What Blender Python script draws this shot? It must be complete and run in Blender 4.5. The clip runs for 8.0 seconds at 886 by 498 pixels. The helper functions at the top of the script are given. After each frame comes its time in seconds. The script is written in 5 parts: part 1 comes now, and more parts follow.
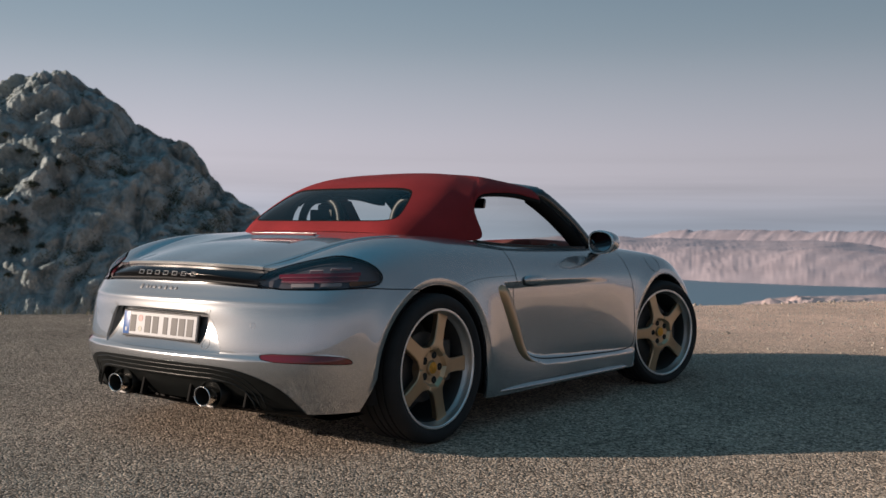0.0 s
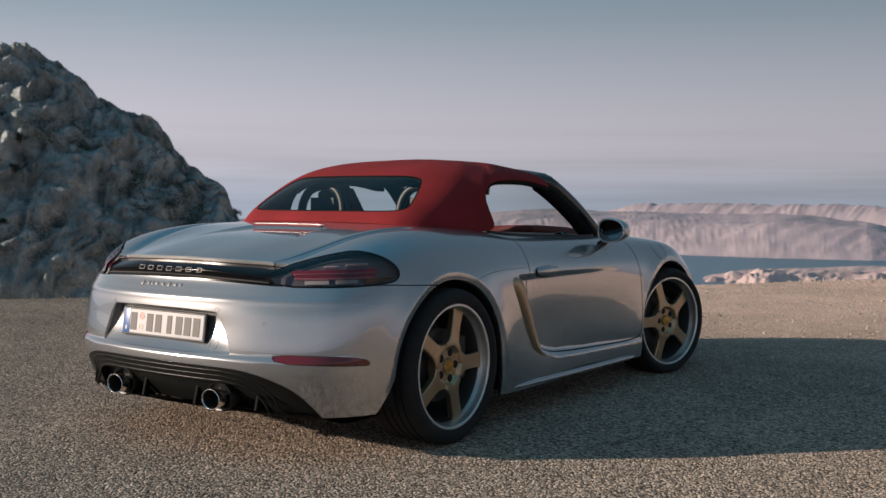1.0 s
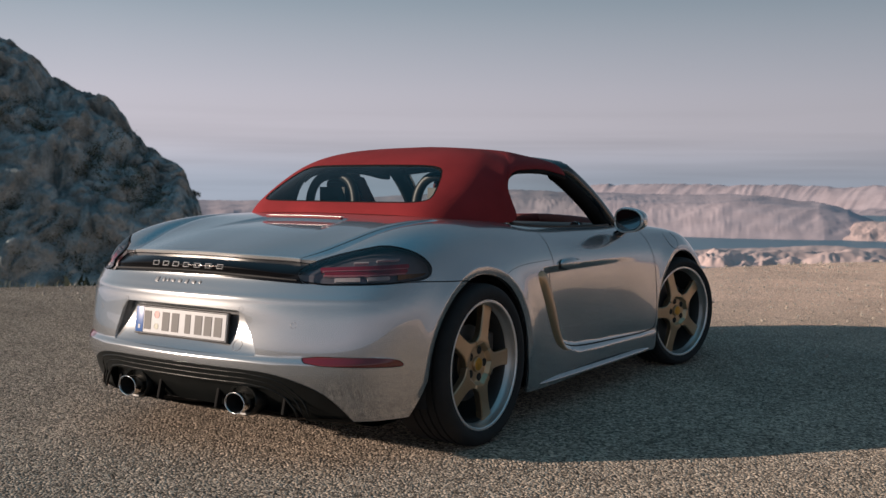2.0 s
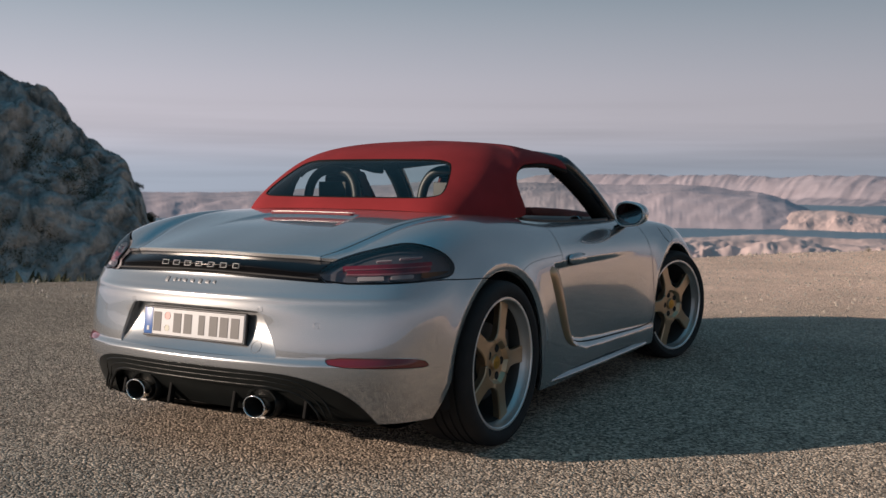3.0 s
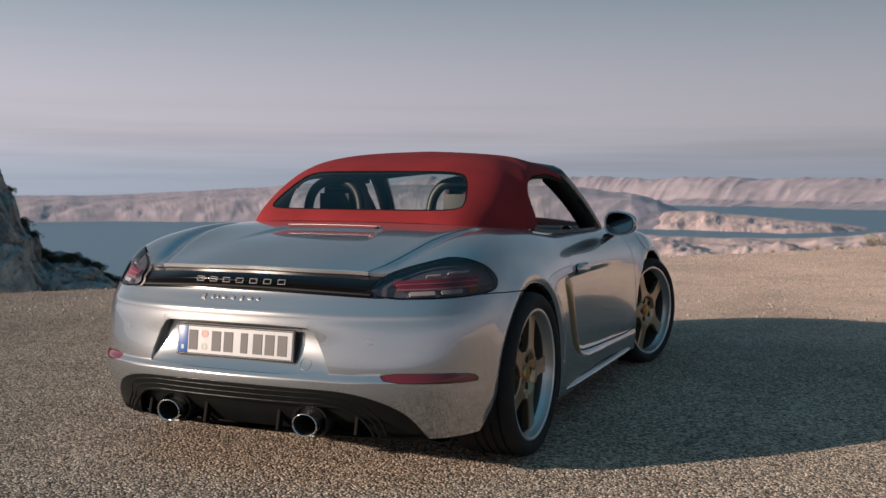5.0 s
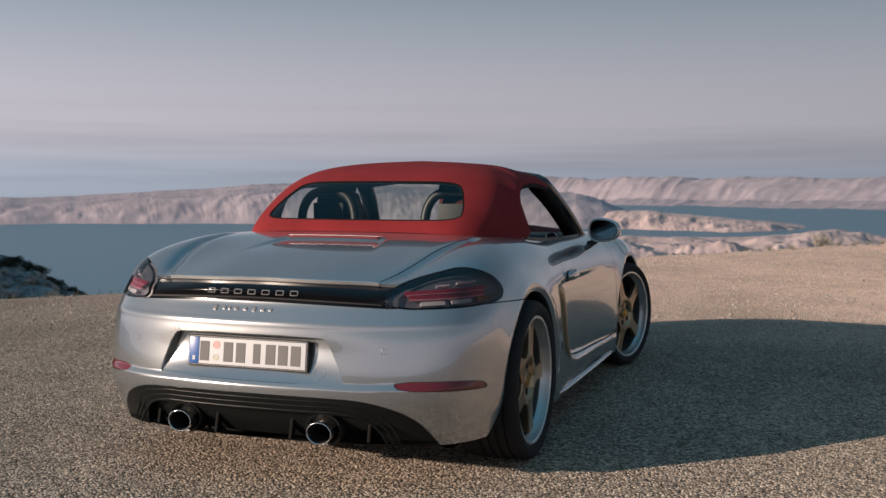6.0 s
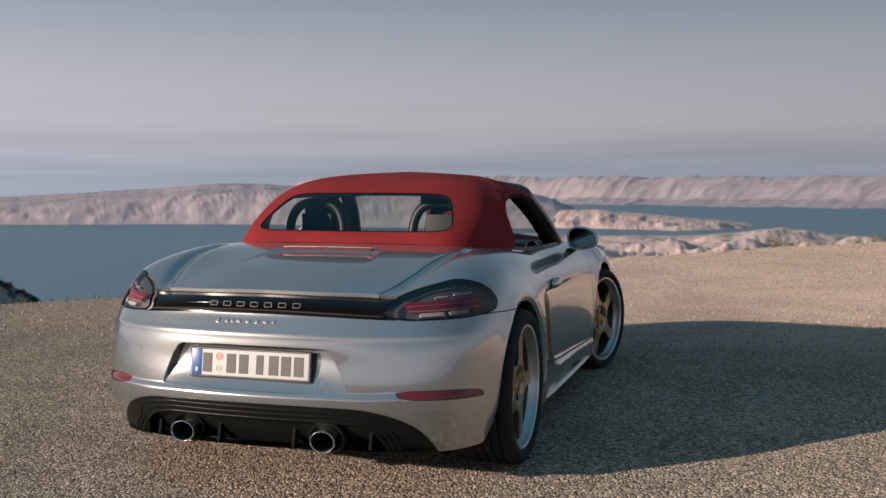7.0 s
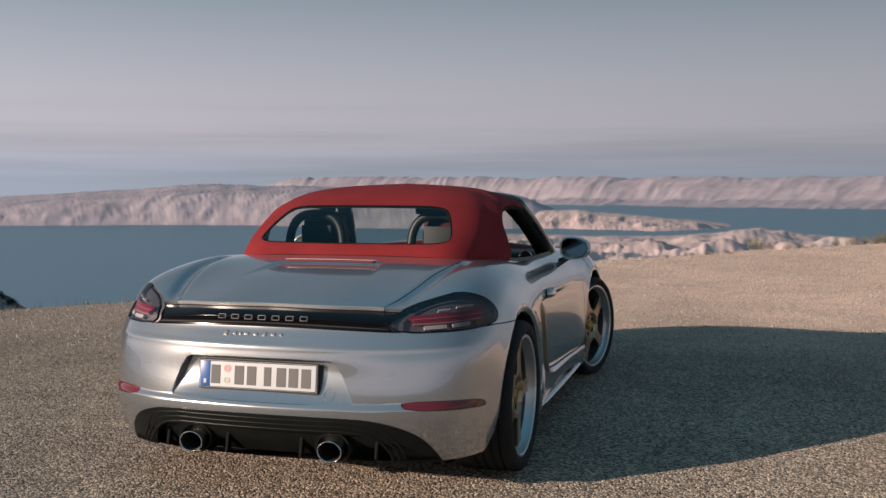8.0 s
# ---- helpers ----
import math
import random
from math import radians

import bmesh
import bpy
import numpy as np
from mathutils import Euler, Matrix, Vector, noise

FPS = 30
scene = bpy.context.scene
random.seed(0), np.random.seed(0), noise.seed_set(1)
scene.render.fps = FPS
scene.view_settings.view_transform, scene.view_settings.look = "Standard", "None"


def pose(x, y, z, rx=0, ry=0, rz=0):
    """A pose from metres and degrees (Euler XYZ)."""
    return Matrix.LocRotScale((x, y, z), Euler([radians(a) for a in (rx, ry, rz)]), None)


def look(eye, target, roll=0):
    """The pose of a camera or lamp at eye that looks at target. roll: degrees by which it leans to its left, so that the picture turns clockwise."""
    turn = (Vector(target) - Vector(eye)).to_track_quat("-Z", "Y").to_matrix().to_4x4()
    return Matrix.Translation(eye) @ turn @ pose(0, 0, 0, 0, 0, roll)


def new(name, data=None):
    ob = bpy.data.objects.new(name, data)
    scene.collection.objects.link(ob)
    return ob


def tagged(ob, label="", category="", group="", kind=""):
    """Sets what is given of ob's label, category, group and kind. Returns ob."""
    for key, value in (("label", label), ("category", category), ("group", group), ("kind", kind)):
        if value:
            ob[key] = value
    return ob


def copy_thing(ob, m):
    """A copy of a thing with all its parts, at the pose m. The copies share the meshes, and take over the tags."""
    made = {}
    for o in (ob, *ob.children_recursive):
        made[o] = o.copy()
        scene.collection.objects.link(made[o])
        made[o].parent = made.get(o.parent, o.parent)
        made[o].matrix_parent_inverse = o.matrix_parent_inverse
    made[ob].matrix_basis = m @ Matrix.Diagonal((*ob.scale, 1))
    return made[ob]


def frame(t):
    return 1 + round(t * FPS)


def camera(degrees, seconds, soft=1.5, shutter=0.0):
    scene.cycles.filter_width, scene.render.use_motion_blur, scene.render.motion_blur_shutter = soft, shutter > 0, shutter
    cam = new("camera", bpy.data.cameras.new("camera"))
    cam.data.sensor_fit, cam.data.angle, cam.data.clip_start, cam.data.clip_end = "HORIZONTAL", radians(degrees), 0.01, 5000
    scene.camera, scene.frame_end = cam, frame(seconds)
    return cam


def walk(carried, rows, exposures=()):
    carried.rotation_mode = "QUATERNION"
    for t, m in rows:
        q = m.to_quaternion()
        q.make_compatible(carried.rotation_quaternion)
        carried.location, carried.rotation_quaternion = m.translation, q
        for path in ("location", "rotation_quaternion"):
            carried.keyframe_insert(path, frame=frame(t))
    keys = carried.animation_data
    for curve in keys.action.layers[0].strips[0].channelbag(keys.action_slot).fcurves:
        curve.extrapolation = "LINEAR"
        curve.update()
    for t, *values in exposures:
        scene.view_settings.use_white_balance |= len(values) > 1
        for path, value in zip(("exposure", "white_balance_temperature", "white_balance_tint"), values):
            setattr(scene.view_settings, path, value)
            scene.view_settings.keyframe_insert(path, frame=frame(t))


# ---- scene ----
cam = camera(46.4, 8.0)
PATH = [
    (0, (3.7908, -3.7685, 0.9779), (2.6101, -2.2172, 0.9448), 0.6),
    (0.5, (3.6436, -3.746, 1.0208), (2.4901, -2.1743, 0.9604), 0.5),
    (1, (3.4827, -3.7372, 1.0569), (2.3556, -2.148, 0.975), 0.5),
    (1.5, (3.2955, -3.7353, 1.0862), (2.1976, -2.1265, 0.9828), 0.5),
    (3, (2.8119, -3.824, 1.1164), (1.8408, -2.1382, 0.9828), 0.3),
    (3.5, (2.6696, -3.8855, 1.1359), (1.7482, -2.1724, 1.0033), 0.3),
    (4, (2.5477, -3.9401, 1.1476), (1.6682, -2.2045, 1.015), 0.2),
    (4.5, (2.3917, -4.0259, 1.1495), (1.5668, -2.2631, 1.0189), 0.2),
    (6, (2.0719, -4.2988, 1.2061), (1.3952, -2.4746, 1.0784), -0.0),
    (6.5, (2.0026, -4.3876, 1.2334), (1.3699, -2.5477, 1.1056), -0.1),
    (7, (1.9451, -4.4753, 1.2665), (1.3533, -2.6218, 1.1378), -0.1),
    (7.5, (1.909, -4.5484, 1.3016), (1.3474, -2.6862, 1.1729), -0.1),
    (8, (1.8866, -4.607, 1.3289), (1.3318, -2.7418, 1.2012), -0.1),
]
cam.data.dof.use_dof, cam.data.dof.focus_distance, cam.data.dof.aperture_fstop = True, 4.3, 6.3
walk(cam, [(t, look(eye, target, roll)) for t, eye, target, roll in PATH], [(0, 0.08, 6200, 9), (8, 0.08, 6200, 9)])


# ---------------------------------------------------------------- light
SUN_AZ = radians(224.0)      # compass-like angle of the sun, clockwise from +y
SUN_EL = radians(13.5)
world = bpy.data.worlds.new("sky")
scene.world = world
world.use_nodes = True
wn, wl = world.node_tree.nodes, world.node_tree.links
bg = wn["Background"]
sky = wn.new("ShaderNodeTexSky")
sky.sky_type, sky.sun_disc = "NISHITA", False
sky.sun_elevation, sky.sun_rotation = SUN_EL, SUN_AZ
sky.dust_density, sky.ozone_density = 2.5, 2.0
# evening haze: a pale rose belt over the horizon, slate blue higher up
wco = wn.new("ShaderNodeTexCoord")
wsep = wn.new("ShaderNodeSeparateXYZ")
wl.new(wco.outputs["Generated"], wsep.inputs[0])
ramp = wn.new("ShaderNodeValToRGB")
wl.new(wsep.outputs["Z"], ramp.inputs[0])
er = ramp.color_ramp
er.interpolation = "CARDINAL"
er.elements[0].position, er.elements[0].color = 0.0, (0.34, 0.365, 0.425, 1)
er.elements[1].position, er.elements[1].color = 1.0, (0.055, 0.200, 0.295, 1)
for pos, col in ((0.02, (0.40, 0.40, 0.455, 1)), (0.05, (0.475, 0.435, 0.475, 1)), (0.10, (0.445, 0.42, 0.460, 1)), (0.165, (0.292, 0.321, 0.357, 1)), (0.23, (0.190, 0.243, 0.284, 1)), (0.36, (0.150, 0.192, 0.226, 1)), (0.52, (0.118, 0.168, 0.203, 1)), (0.74, (0.078, 0.184, 0.256, 1))):
    e = er.elements.new(pos)
    e.color = col
# thin cloud streaks low over the sea
streak_map = wn.new("ShaderNodeMapping")
streak_map.inputs["Scale"].default_value = (2.2, 2.2, 60)
streak = wn.new("ShaderNodeTexNoise")
streak.inputs["Scale"].default_value, streak.inputs["Detail"].default_value = 1.0, 3
wl.new(wco.outputs["Generated"], streak_map.inputs["Vector"])
wl.new(streak_map.outputs[0], streak.inputs["Vector"])
thin = wn.new("ShaderNodeMapRange")
thin.inputs["From Min"].default_value, thin.inputs["From Max"].default_value = 0.42, 0.72
thin.inputs["To Min"].default_value, thin.inputs["To Max"].default_value = 1.06, 0.84
wl.new(streak.outputs["Fac"], thin.inputs["Value"])
low = wn.new("ShaderNodeMapRange")
low.interpolation_type = "SMOOTHSTEP"
low.inputs["From Min"].default_value, low.inputs["From Max"].default_value = 0.035, 0.085
low.inputs["To Min"].default_value, low.inputs["To Max"].default_value = 1.0, 0.0
wl.new(wsep.outputs["Z"], low.inputs["Value"])
blend = wn.new("ShaderNodeMix")
wl.new(low.outputs[0], blend.inputs["Factor"])
blend.inputs["A"].default_value = 1.0
wl.new(thin.outputs[0], blend.inputs["B"])
cloud = wn.new("ShaderNodeVectorMath")
cloud.operation = "SCALE"
wl.new(ramp.outputs[0], cloud.inputs[0])
# the sky pales towards the low sun and darkens away from it
sunward = wn.new("ShaderNodeVectorMath")
sunward.operation = "DOT_PRODUCT"
sunward.inputs[1].default_value = (math.sin(SUN_AZ), math.cos(SUN_AZ), 0)
wl.new(wco.outputs["Generated"], sunward.inputs[0])
paler = wn.new("ShaderNodeMapRange")
paler.inputs["From Min"].default_value, paler.inputs["From Max"].default_value = -1.0, 0.1
paler.inputs["To Min"].default_value, paler.inputs["To Max"].default_value = 0.72, 1.286
wl.new(sunward.outputs["Value"], paler.inputs["Value"])
glow = wn.new("ShaderNodeMath")
glow.operation = "MULTIPLY"
wl.new(blend.outputs["Result"], glow.inputs[0])
wl.new(paler.outputs[0], glow.inputs[1])
wl.new(glow.outputs[0], cloud.inputs["Scale"])
wmix = wn.new("ShaderNodeMix")
wmix.data_type = "RGBA"
wmix.inputs["Factor"].default_value = 0.85
wscale = wn.new("ShaderNodeVectorMath")
wscale.operation = "SCALE"
wscale.inputs["Scale"].default_value = 0.09
wl.new(sky.outputs[0], wscale.inputs[0])
wl.new(wscale.outputs[0], wmix.inputs["A"])
wl.new(cloud.outputs[0], wmix.inputs["B"])
wl.new(wmix.outputs["Result"], bg.inputs["Color"])
bg.inputs["Strength"].default_value = 0.97

sun = new("sun", bpy.data.lights.new("sun", "SUN"))
sun.data.energy, sun.data.angle, sun.data.color = 5.6, radians(0.6), (1.0, 0.775, 0.61)
sun_from = Vector((math.sin(SUN_AZ) * math.cos(SUN_EL), math.cos(SUN_AZ) * math.cos(SUN_EL), math.sin(SUN_EL)))
sun.matrix_world = look(sun_from * 50, (0, 0, 0))

# ---------------------------------------------------------------- materials
def mat(name, color, rough=0.5, metal=0.0, coat=0.0, vary=0.0, scale=20.0, bump=0.0, bump_scale=200.0, rough_vary=0.0, spec=0.5):
    """A principled surface with two scales of variation: broad patches of tone and fine relief."""
    m = bpy.data.materials.new(name)
    m.use_nodes = True
    n, l = m.node_tree.nodes, m.node_tree.links
    p = n["Principled BSDF"]
    p.inputs["Base Color"].default_value = (*color, 1)
    p.inputs["Roughness"].default_value, p.inputs["Metallic"].default_value = rough, metal
    p.inputs["Coat Weight"].default_value, p.inputs["Coat Roughness"].default_value = coat, 0.03
    p.inputs["Specular IOR Level"].default_value = spec
    co = n.new("ShaderNodeTexCoord")
    if vary or rough_vary:
        t = n.new("ShaderNodeTexNoise")
        t.inputs["Scale"].default_value, t.inputs["Detail"].default_value = scale, 6
        l.new(co.outputs["Object"], t.inputs["Vector"])
    if vary:
        r = n.new("ShaderNodeMapRange")
        r.inputs["From Min"].default_value, r.inputs["From Max"].default_value = 0.3, 0.7
        r.inputs["To Min"].default_value, r.inputs["To Max"].default_value = 1 - vary, 1 + vary
        l.new(t.outputs["Fac"], r.inputs["Value"])
        s = n.new("ShaderNodeVectorMath")
        s.operation = "SCALE"
        s.inputs[0].default_value = color
        l.new(r.outputs[0], s.inputs["Scale"])
        l.new(s.outputs[0], p.inputs["Base Color"])
    if rough_vary:
        r2 = n.new("ShaderNodeMapRange")
        r2.inputs["To Min"].default_value, r2.inputs["To Max"].default_value = max(0.0, rough - rough_vary), rough + rough_vary
        l.new(t.outputs["Fac"], r2.inputs["Value"])
        l.new(r2.outputs[0], p.inputs["Roughness"])
    if bump:
        t2 = n.new("ShaderNodeTexNoise")
        t2.inputs["Scale"].default_value, t2.inputs["Detail"].default_value = bump_scale, 4
        l.new(co.outputs["Object"], t2.inputs["Vector"])
        b = n.new("ShaderNodeBump")
        b.inputs["Strength"].default_value, b.inputs["Distance"].default_value = bump, 0.004
        l.new(t2.outputs["Fac"], b.inputs["Height"])
        l.new(b.outputs[0], p.inputs["Normal"])
    return m


def clear_pane(name, tint, ior=1.45):
    """Thin glass: mostly clear, with a mirror gloss that grows at grazing angles."""
    m = bpy.data.materials.new(name)
    m.use_nodes = True
    n, l = m.node_tree.nodes, m.node_tree.links
    n.remove(n["Principled BSDF"])
    tr, gl, mx, fr = n.new("ShaderNodeBsdfTransparent"), n.new("ShaderNodeBsdfGlossy"), n.new("ShaderNodeMixShader"), n.new("ShaderNodeFresnel")
    tr.inputs["Color"].default_value = (*tint, 1)
    gl.inputs["Roughness"].default_value = 0.01
    fr.inputs["IOR"].default_value = ior
    l.new(fr.outputs[0], mx.inputs[0])
    l.new(tr.outputs[0], mx.inputs[1])
    l.new(gl.outputs[0], mx.inputs[2])
    l.new(mx.outputs[0], n["Material Output"].inputs["Surface"])
    return m


PAINT = mat("silver_paint", (0.388, 0.402, 0.420), 0.24, 0.77, 1.0, vary=0.02, scale=3)
PAINT.node_tree.nodes["Principled BSDF"].inputs["Coat Roughness"].default_value = 0.03
PAINT.node_tree.nodes["Principled BSDF"].inputs["Coat IOR"].default_value = 2.2
GROOVE = mat("panel_liner", (0.012, 0.012, 0.013), 0.7)
LAMP_WHITE = mat("lamp_white", (0.84, 0.84, 0.85), 0.4, vary=0.05)
PINK_LENS = mat("pink_lens", (0.75, 0.34, 0.40), 0.4, vary=0.05)
BRAKE_LENS = mat("brake_lens", (0.13, 0.003, 0.007), 0.6, vary=0.05)
BADGE = mat("badge_silver", (0.26, 0.26, 0.27), 0.40, 0.6, vary=0.05)
DULL_BLACK = mat("grained_black_plastic", (0.007, 0.0072, 0.0075), 0.75, vary=0.15, scale=12, spec=0.12)
BLACK = mat("satin_black_plastic", (0.0075, 0.0085, 0.0085), 0.34, vary=0.15, scale=12, bump=0.05, bump_scale=900, spec=0.22)
GLOSS_BLACK = mat("gloss_black", (0.008, 0.009, 0.01), 0.12, coat=1.0)
RUBBER = mat("tyre_rubber", (0.011, 0.011, 0.012), 0.85, vary=0.25, scale=14, bump=0.1, bump_scale=300)
BRONZE = mat("bronze_alloy", (0.47, 0.345, 0.222), 0.34, 0.85, vary=0.06, scale=9)
POLISHED = mat("polished_alloy", (0.80, 0.79, 0.78), 0.34, 0.75, rough_vary=0.06, scale=30)
DISH = mat("brushed_alloy", (0.58, 0.57, 0.56), 0.36, 0.85, rough_vary=0.08, scale=40)
CHROME = mat("chrome", (0.8, 0.8, 0.8), 0.08, 1.0)
STEEL = mat("exhaust_steel", (0.80, 0.78, 0.75), 0.22, 1.0, rough_vary=0.1, scale=25)
# exhaust soot, also the painted shade of the wheel bolt holes
SOOT_AND_SHADE = mat("soot_and_shade", (0.01, 0.01, 0.01), 0.9)
RED_CLOTH = mat("red_canvas", (0.205, 0.019, 0.022), 0.9, vary=0.12, scale=5, bump=0.35, bump_scale=700, spec=0.2)
RED_LEATHER = mat("bordeaux_leather", (0.095, 0.009, 0.009), 0.55, vary=0.15, scale=20, bump=0.2, bump_scale=300)
BAND = mat("piano_black", (0.004, 0.004, 0.005), 0.14, spec=0.22)
HOOP = mat("satin_dark_metal", (0.014, 0.014, 0.015), 0.45, vary=0.1)
DARK_TRIM = mat("black_trim", (0.02, 0.02, 0.021), 0.55, vary=0.2, scale=18, bump=0.1, bump_scale=500)
CARPET = mat("black_carpet", (0.012, 0.012, 0.013), 0.95)
RED_LENS = mat("red_lens", (0.13, 0.006, 0.010), 0.12, coat=1.0)
LIGHT_RED = mat("light_bar_red", (0.36, 0.03, 0.065), 0.35, vary=0.1, scale=40)
DARK_LENS = clear_pane("smoked_lens", (0.46, 0.45, 0.48), 1.65)
HOUSING = mat("lamp_housing", (0.38, 0.38, 0.41), 0.40, 0.7, vary=0.1, scale=30)
AMBER = mat("amber_lens", (0.26, 0.11, 0.014), 0.2, coat=0.8)
PLATE_WHITE = mat("plate_white", (0.58, 0.585, 0.60), 0.6, vary=0.03, spec=0.3)
PLATE_BLUE = mat("plate_blue", (0.02, 0.10, 0.33), 0.35)
INK = mat("plate_ink", (0.028, 0.028, 0.03), 0.75, spec=0.25)
PLATE_GREY = mat("plate_lettering", (0.105, 0.102, 0.102), 0.6, vary=0.05)
GOLD = mat("gold_crest", (0.50, 0.27, 0.04), 0.3, 0.7, vary=0.25, scale=90)
MIRROR = mat("mirror_glass", (0.45, 0.47, 0.48), 0.02, 1.0)
SCREEN = clear_pane("windscreen_glass", (0.88, 0.92, 0.91))
REAR_GLASS = clear_pane("rear_window_glass", (0.70, 0.76, 0.745))
BRAKE = mat("brake_iron", (0.10, 0.10, 0.10), 0.5, 0.7)

# ---------------------------------------------------------------- mesh tools
def mesh(name, verts, faces, material, normals=None, smooth=True):
    me = bpy.data.meshes.new(name)
    me.from_pydata([tuple(map(float, v)) for v in verts], [], [tuple(int(i) for i in f) for f in faces])
    me.materials.append(material)
    if smooth:
        me.polygons.foreach_set("use_smooth", [True] * len(me.polygons))
    if normals is not None:
        me.normals_split_custom_set_from_vertices([tuple(map(float, n)) for n in normals])
    me.update()
    return me


def part(name, me, parent, label=""):
    """Links a mesh as one part of a thing, or of a part."""
    ob = new(name, me)
    ob.parent = parent
    return tagged(ob, label) if label else ob


def thing(name, label, category, at=None):
    ob = new(name)
    ob.empty_display_size = 0.2
    if at is not None:
        ob.matrix_world = at
    return tagged(ob, label, category)


def from_bm(name, bm, material, smooth=False, angle=None):
    me = bpy.data.meshes.new(name)
    bmesh.ops.recalc_face_normals(bm, faces=bm.faces)
    if smooth:
        for f in bm.faces:
            f.smooth = True
        if angle:
            for e in bm.edges:
                if len(e.link_faces) == 2 and e.calc_face_angle(0) > radians(angle):
                    e.smooth = False
    bm.to_mesh(me)
    bm.free()
    me.materials.append(material)
    return me


def box_bm(sx, sy, sz, m=None, bevel=0.0, seg=2):
    bm = bmesh.new()
    bmesh.ops.create_cube(bm, size=1)
    bmesh.ops.scale(bm, vec=(sx, sy, sz), verts=bm.verts)
    if bevel:
        bmesh.ops.bevel(bm, geom=bm.edges[:], offset=bevel, segments=seg, affect="EDGES", profile=0.6)
    if m is not None:
        bmesh.ops.transform(bm, matrix=m, verts=bm.verts)
    return bm


def box(name, size, m, material, bevel=0.004, seg=2):
    return from_bm(name, box_bm(*size, m, bevel, seg), material, True, 40)


def lathe(name, prof, material, n=72, m=None, cap=False):
    """Turns a profile of (x, r) round the x axis."""
    v, f = [], []
    k = len(prof)
    for i in range(n):
        a = 2 * math.pi * i / n
        v += [(x, r * math.cos(a), r * math.sin(a)) for x, r in prof]
    for i in range(n):
        j = (i + 1) % n
        f += [(i * k + q, j * k + q, j * k + q + 1, i * k + q + 1) for q in range(k - 1)]
    if cap:
        f.append([i * k for i in range(n)])
        f.append([i * k + k - 1 for i in range(n)][::-1])
    bm = bmesh.new()
    vs = [bm.verts.new(c) for c in v]
    for q in f:
        bm.faces.new([vs[i] for i in q])
    if m is not None:
        bmesh.ops.transform(bm, matrix=m, verts=bm.verts)
    return from_bm(name, bm, material, True, 32)


def tube(name, pts, radius, material, n=10, flat=1.0):
    """A round bar along points; flat squashes it upright."""
    pts = [Vector(p) for p in pts]
    v, f = [], []
    for i, p in enumerate(pts):
        d = (pts[min(i + 1, len(pts) - 1)] - pts[max(i - 1, 0)]).normalized()
        side = d.cross(Vector((0, 0, 1)))
        side = side.normalized() if side.length > 1e-4 else Vector((1, 0, 0))
        up = side.cross(d)
        r = radius[i] if isinstance(radius, (list, tuple)) else radius
        for q in range(n):
            a = 2 * math.pi * q / n
            v.append(p + side * (r * math.cos(a)) + up * (r * flat * math.sin(a)))
    for i in range(len(pts) - 1):
        for q in range(n):
            w = (q + 1) % n
            f.append((i * n + q, i * n + w, (i + 1) * n + w, (i + 1) * n + q))
    f.append(list(range(n))[::-1])
    f.append([(len(pts) - 1) * n + q for q in range(n)])
    return mesh(name, v, f, material)


def curve_pts(ctrl, n):
    """Points along a smooth curve through control points."""
    c = np.array(ctrl, float)
    t = np.arange(len(c), dtype=float)
    return Spline1(t, c).at(np.linspace(0, len(c) - 1, n))


def second(t):
    """Matrix that gives a natural cubic spline's second derivatives from its values."""
    k = len(t)
    h = np.diff(t)
    A, B = np.eye(k), np.zeros((k, k))
    for i in range(1, k - 1):
        A[i, i - 1], A[i, i], A[i, i + 1] = h[i - 1] / 6, (h[i - 1] + h[i]) / 3, h[i] / 6
        B[i, i - 1], B[i, i], B[i, i + 1] = 1 / h[i - 1], -1 / h[i - 1] - 1 / h[i], 1 / h[i]
    return np.linalg.solve(A, B)


class Spline1:
    def __init__(self, t, v):
        self.t, self.v = np.asarray(t, float), np.asarray(v, float)
        self.m = np.tensordot(second(self.t), self.v, 1)

    def at(self, x):
        t, v, m = self.t, self.v, self.m
        x = np.asarray(x, float)
        i = np.clip(np.searchsorted(t, x, side="right") - 1, 0, len(t) - 2)
        h = t[i + 1] - t[i]
        a, b = (t[i + 1] - x) / h, (x - t[i]) / h
        sh = (-1,) + (1,) * (v.ndim - 1)
        a, b, h = a.reshape(sh), b.reshape(sh), h.reshape(sh)
        return a * v[i] + b * v[i + 1] + ((a ** 3 - a) * m[i] + (b ** 3 - b) * m[i + 1]) * h * h / 6


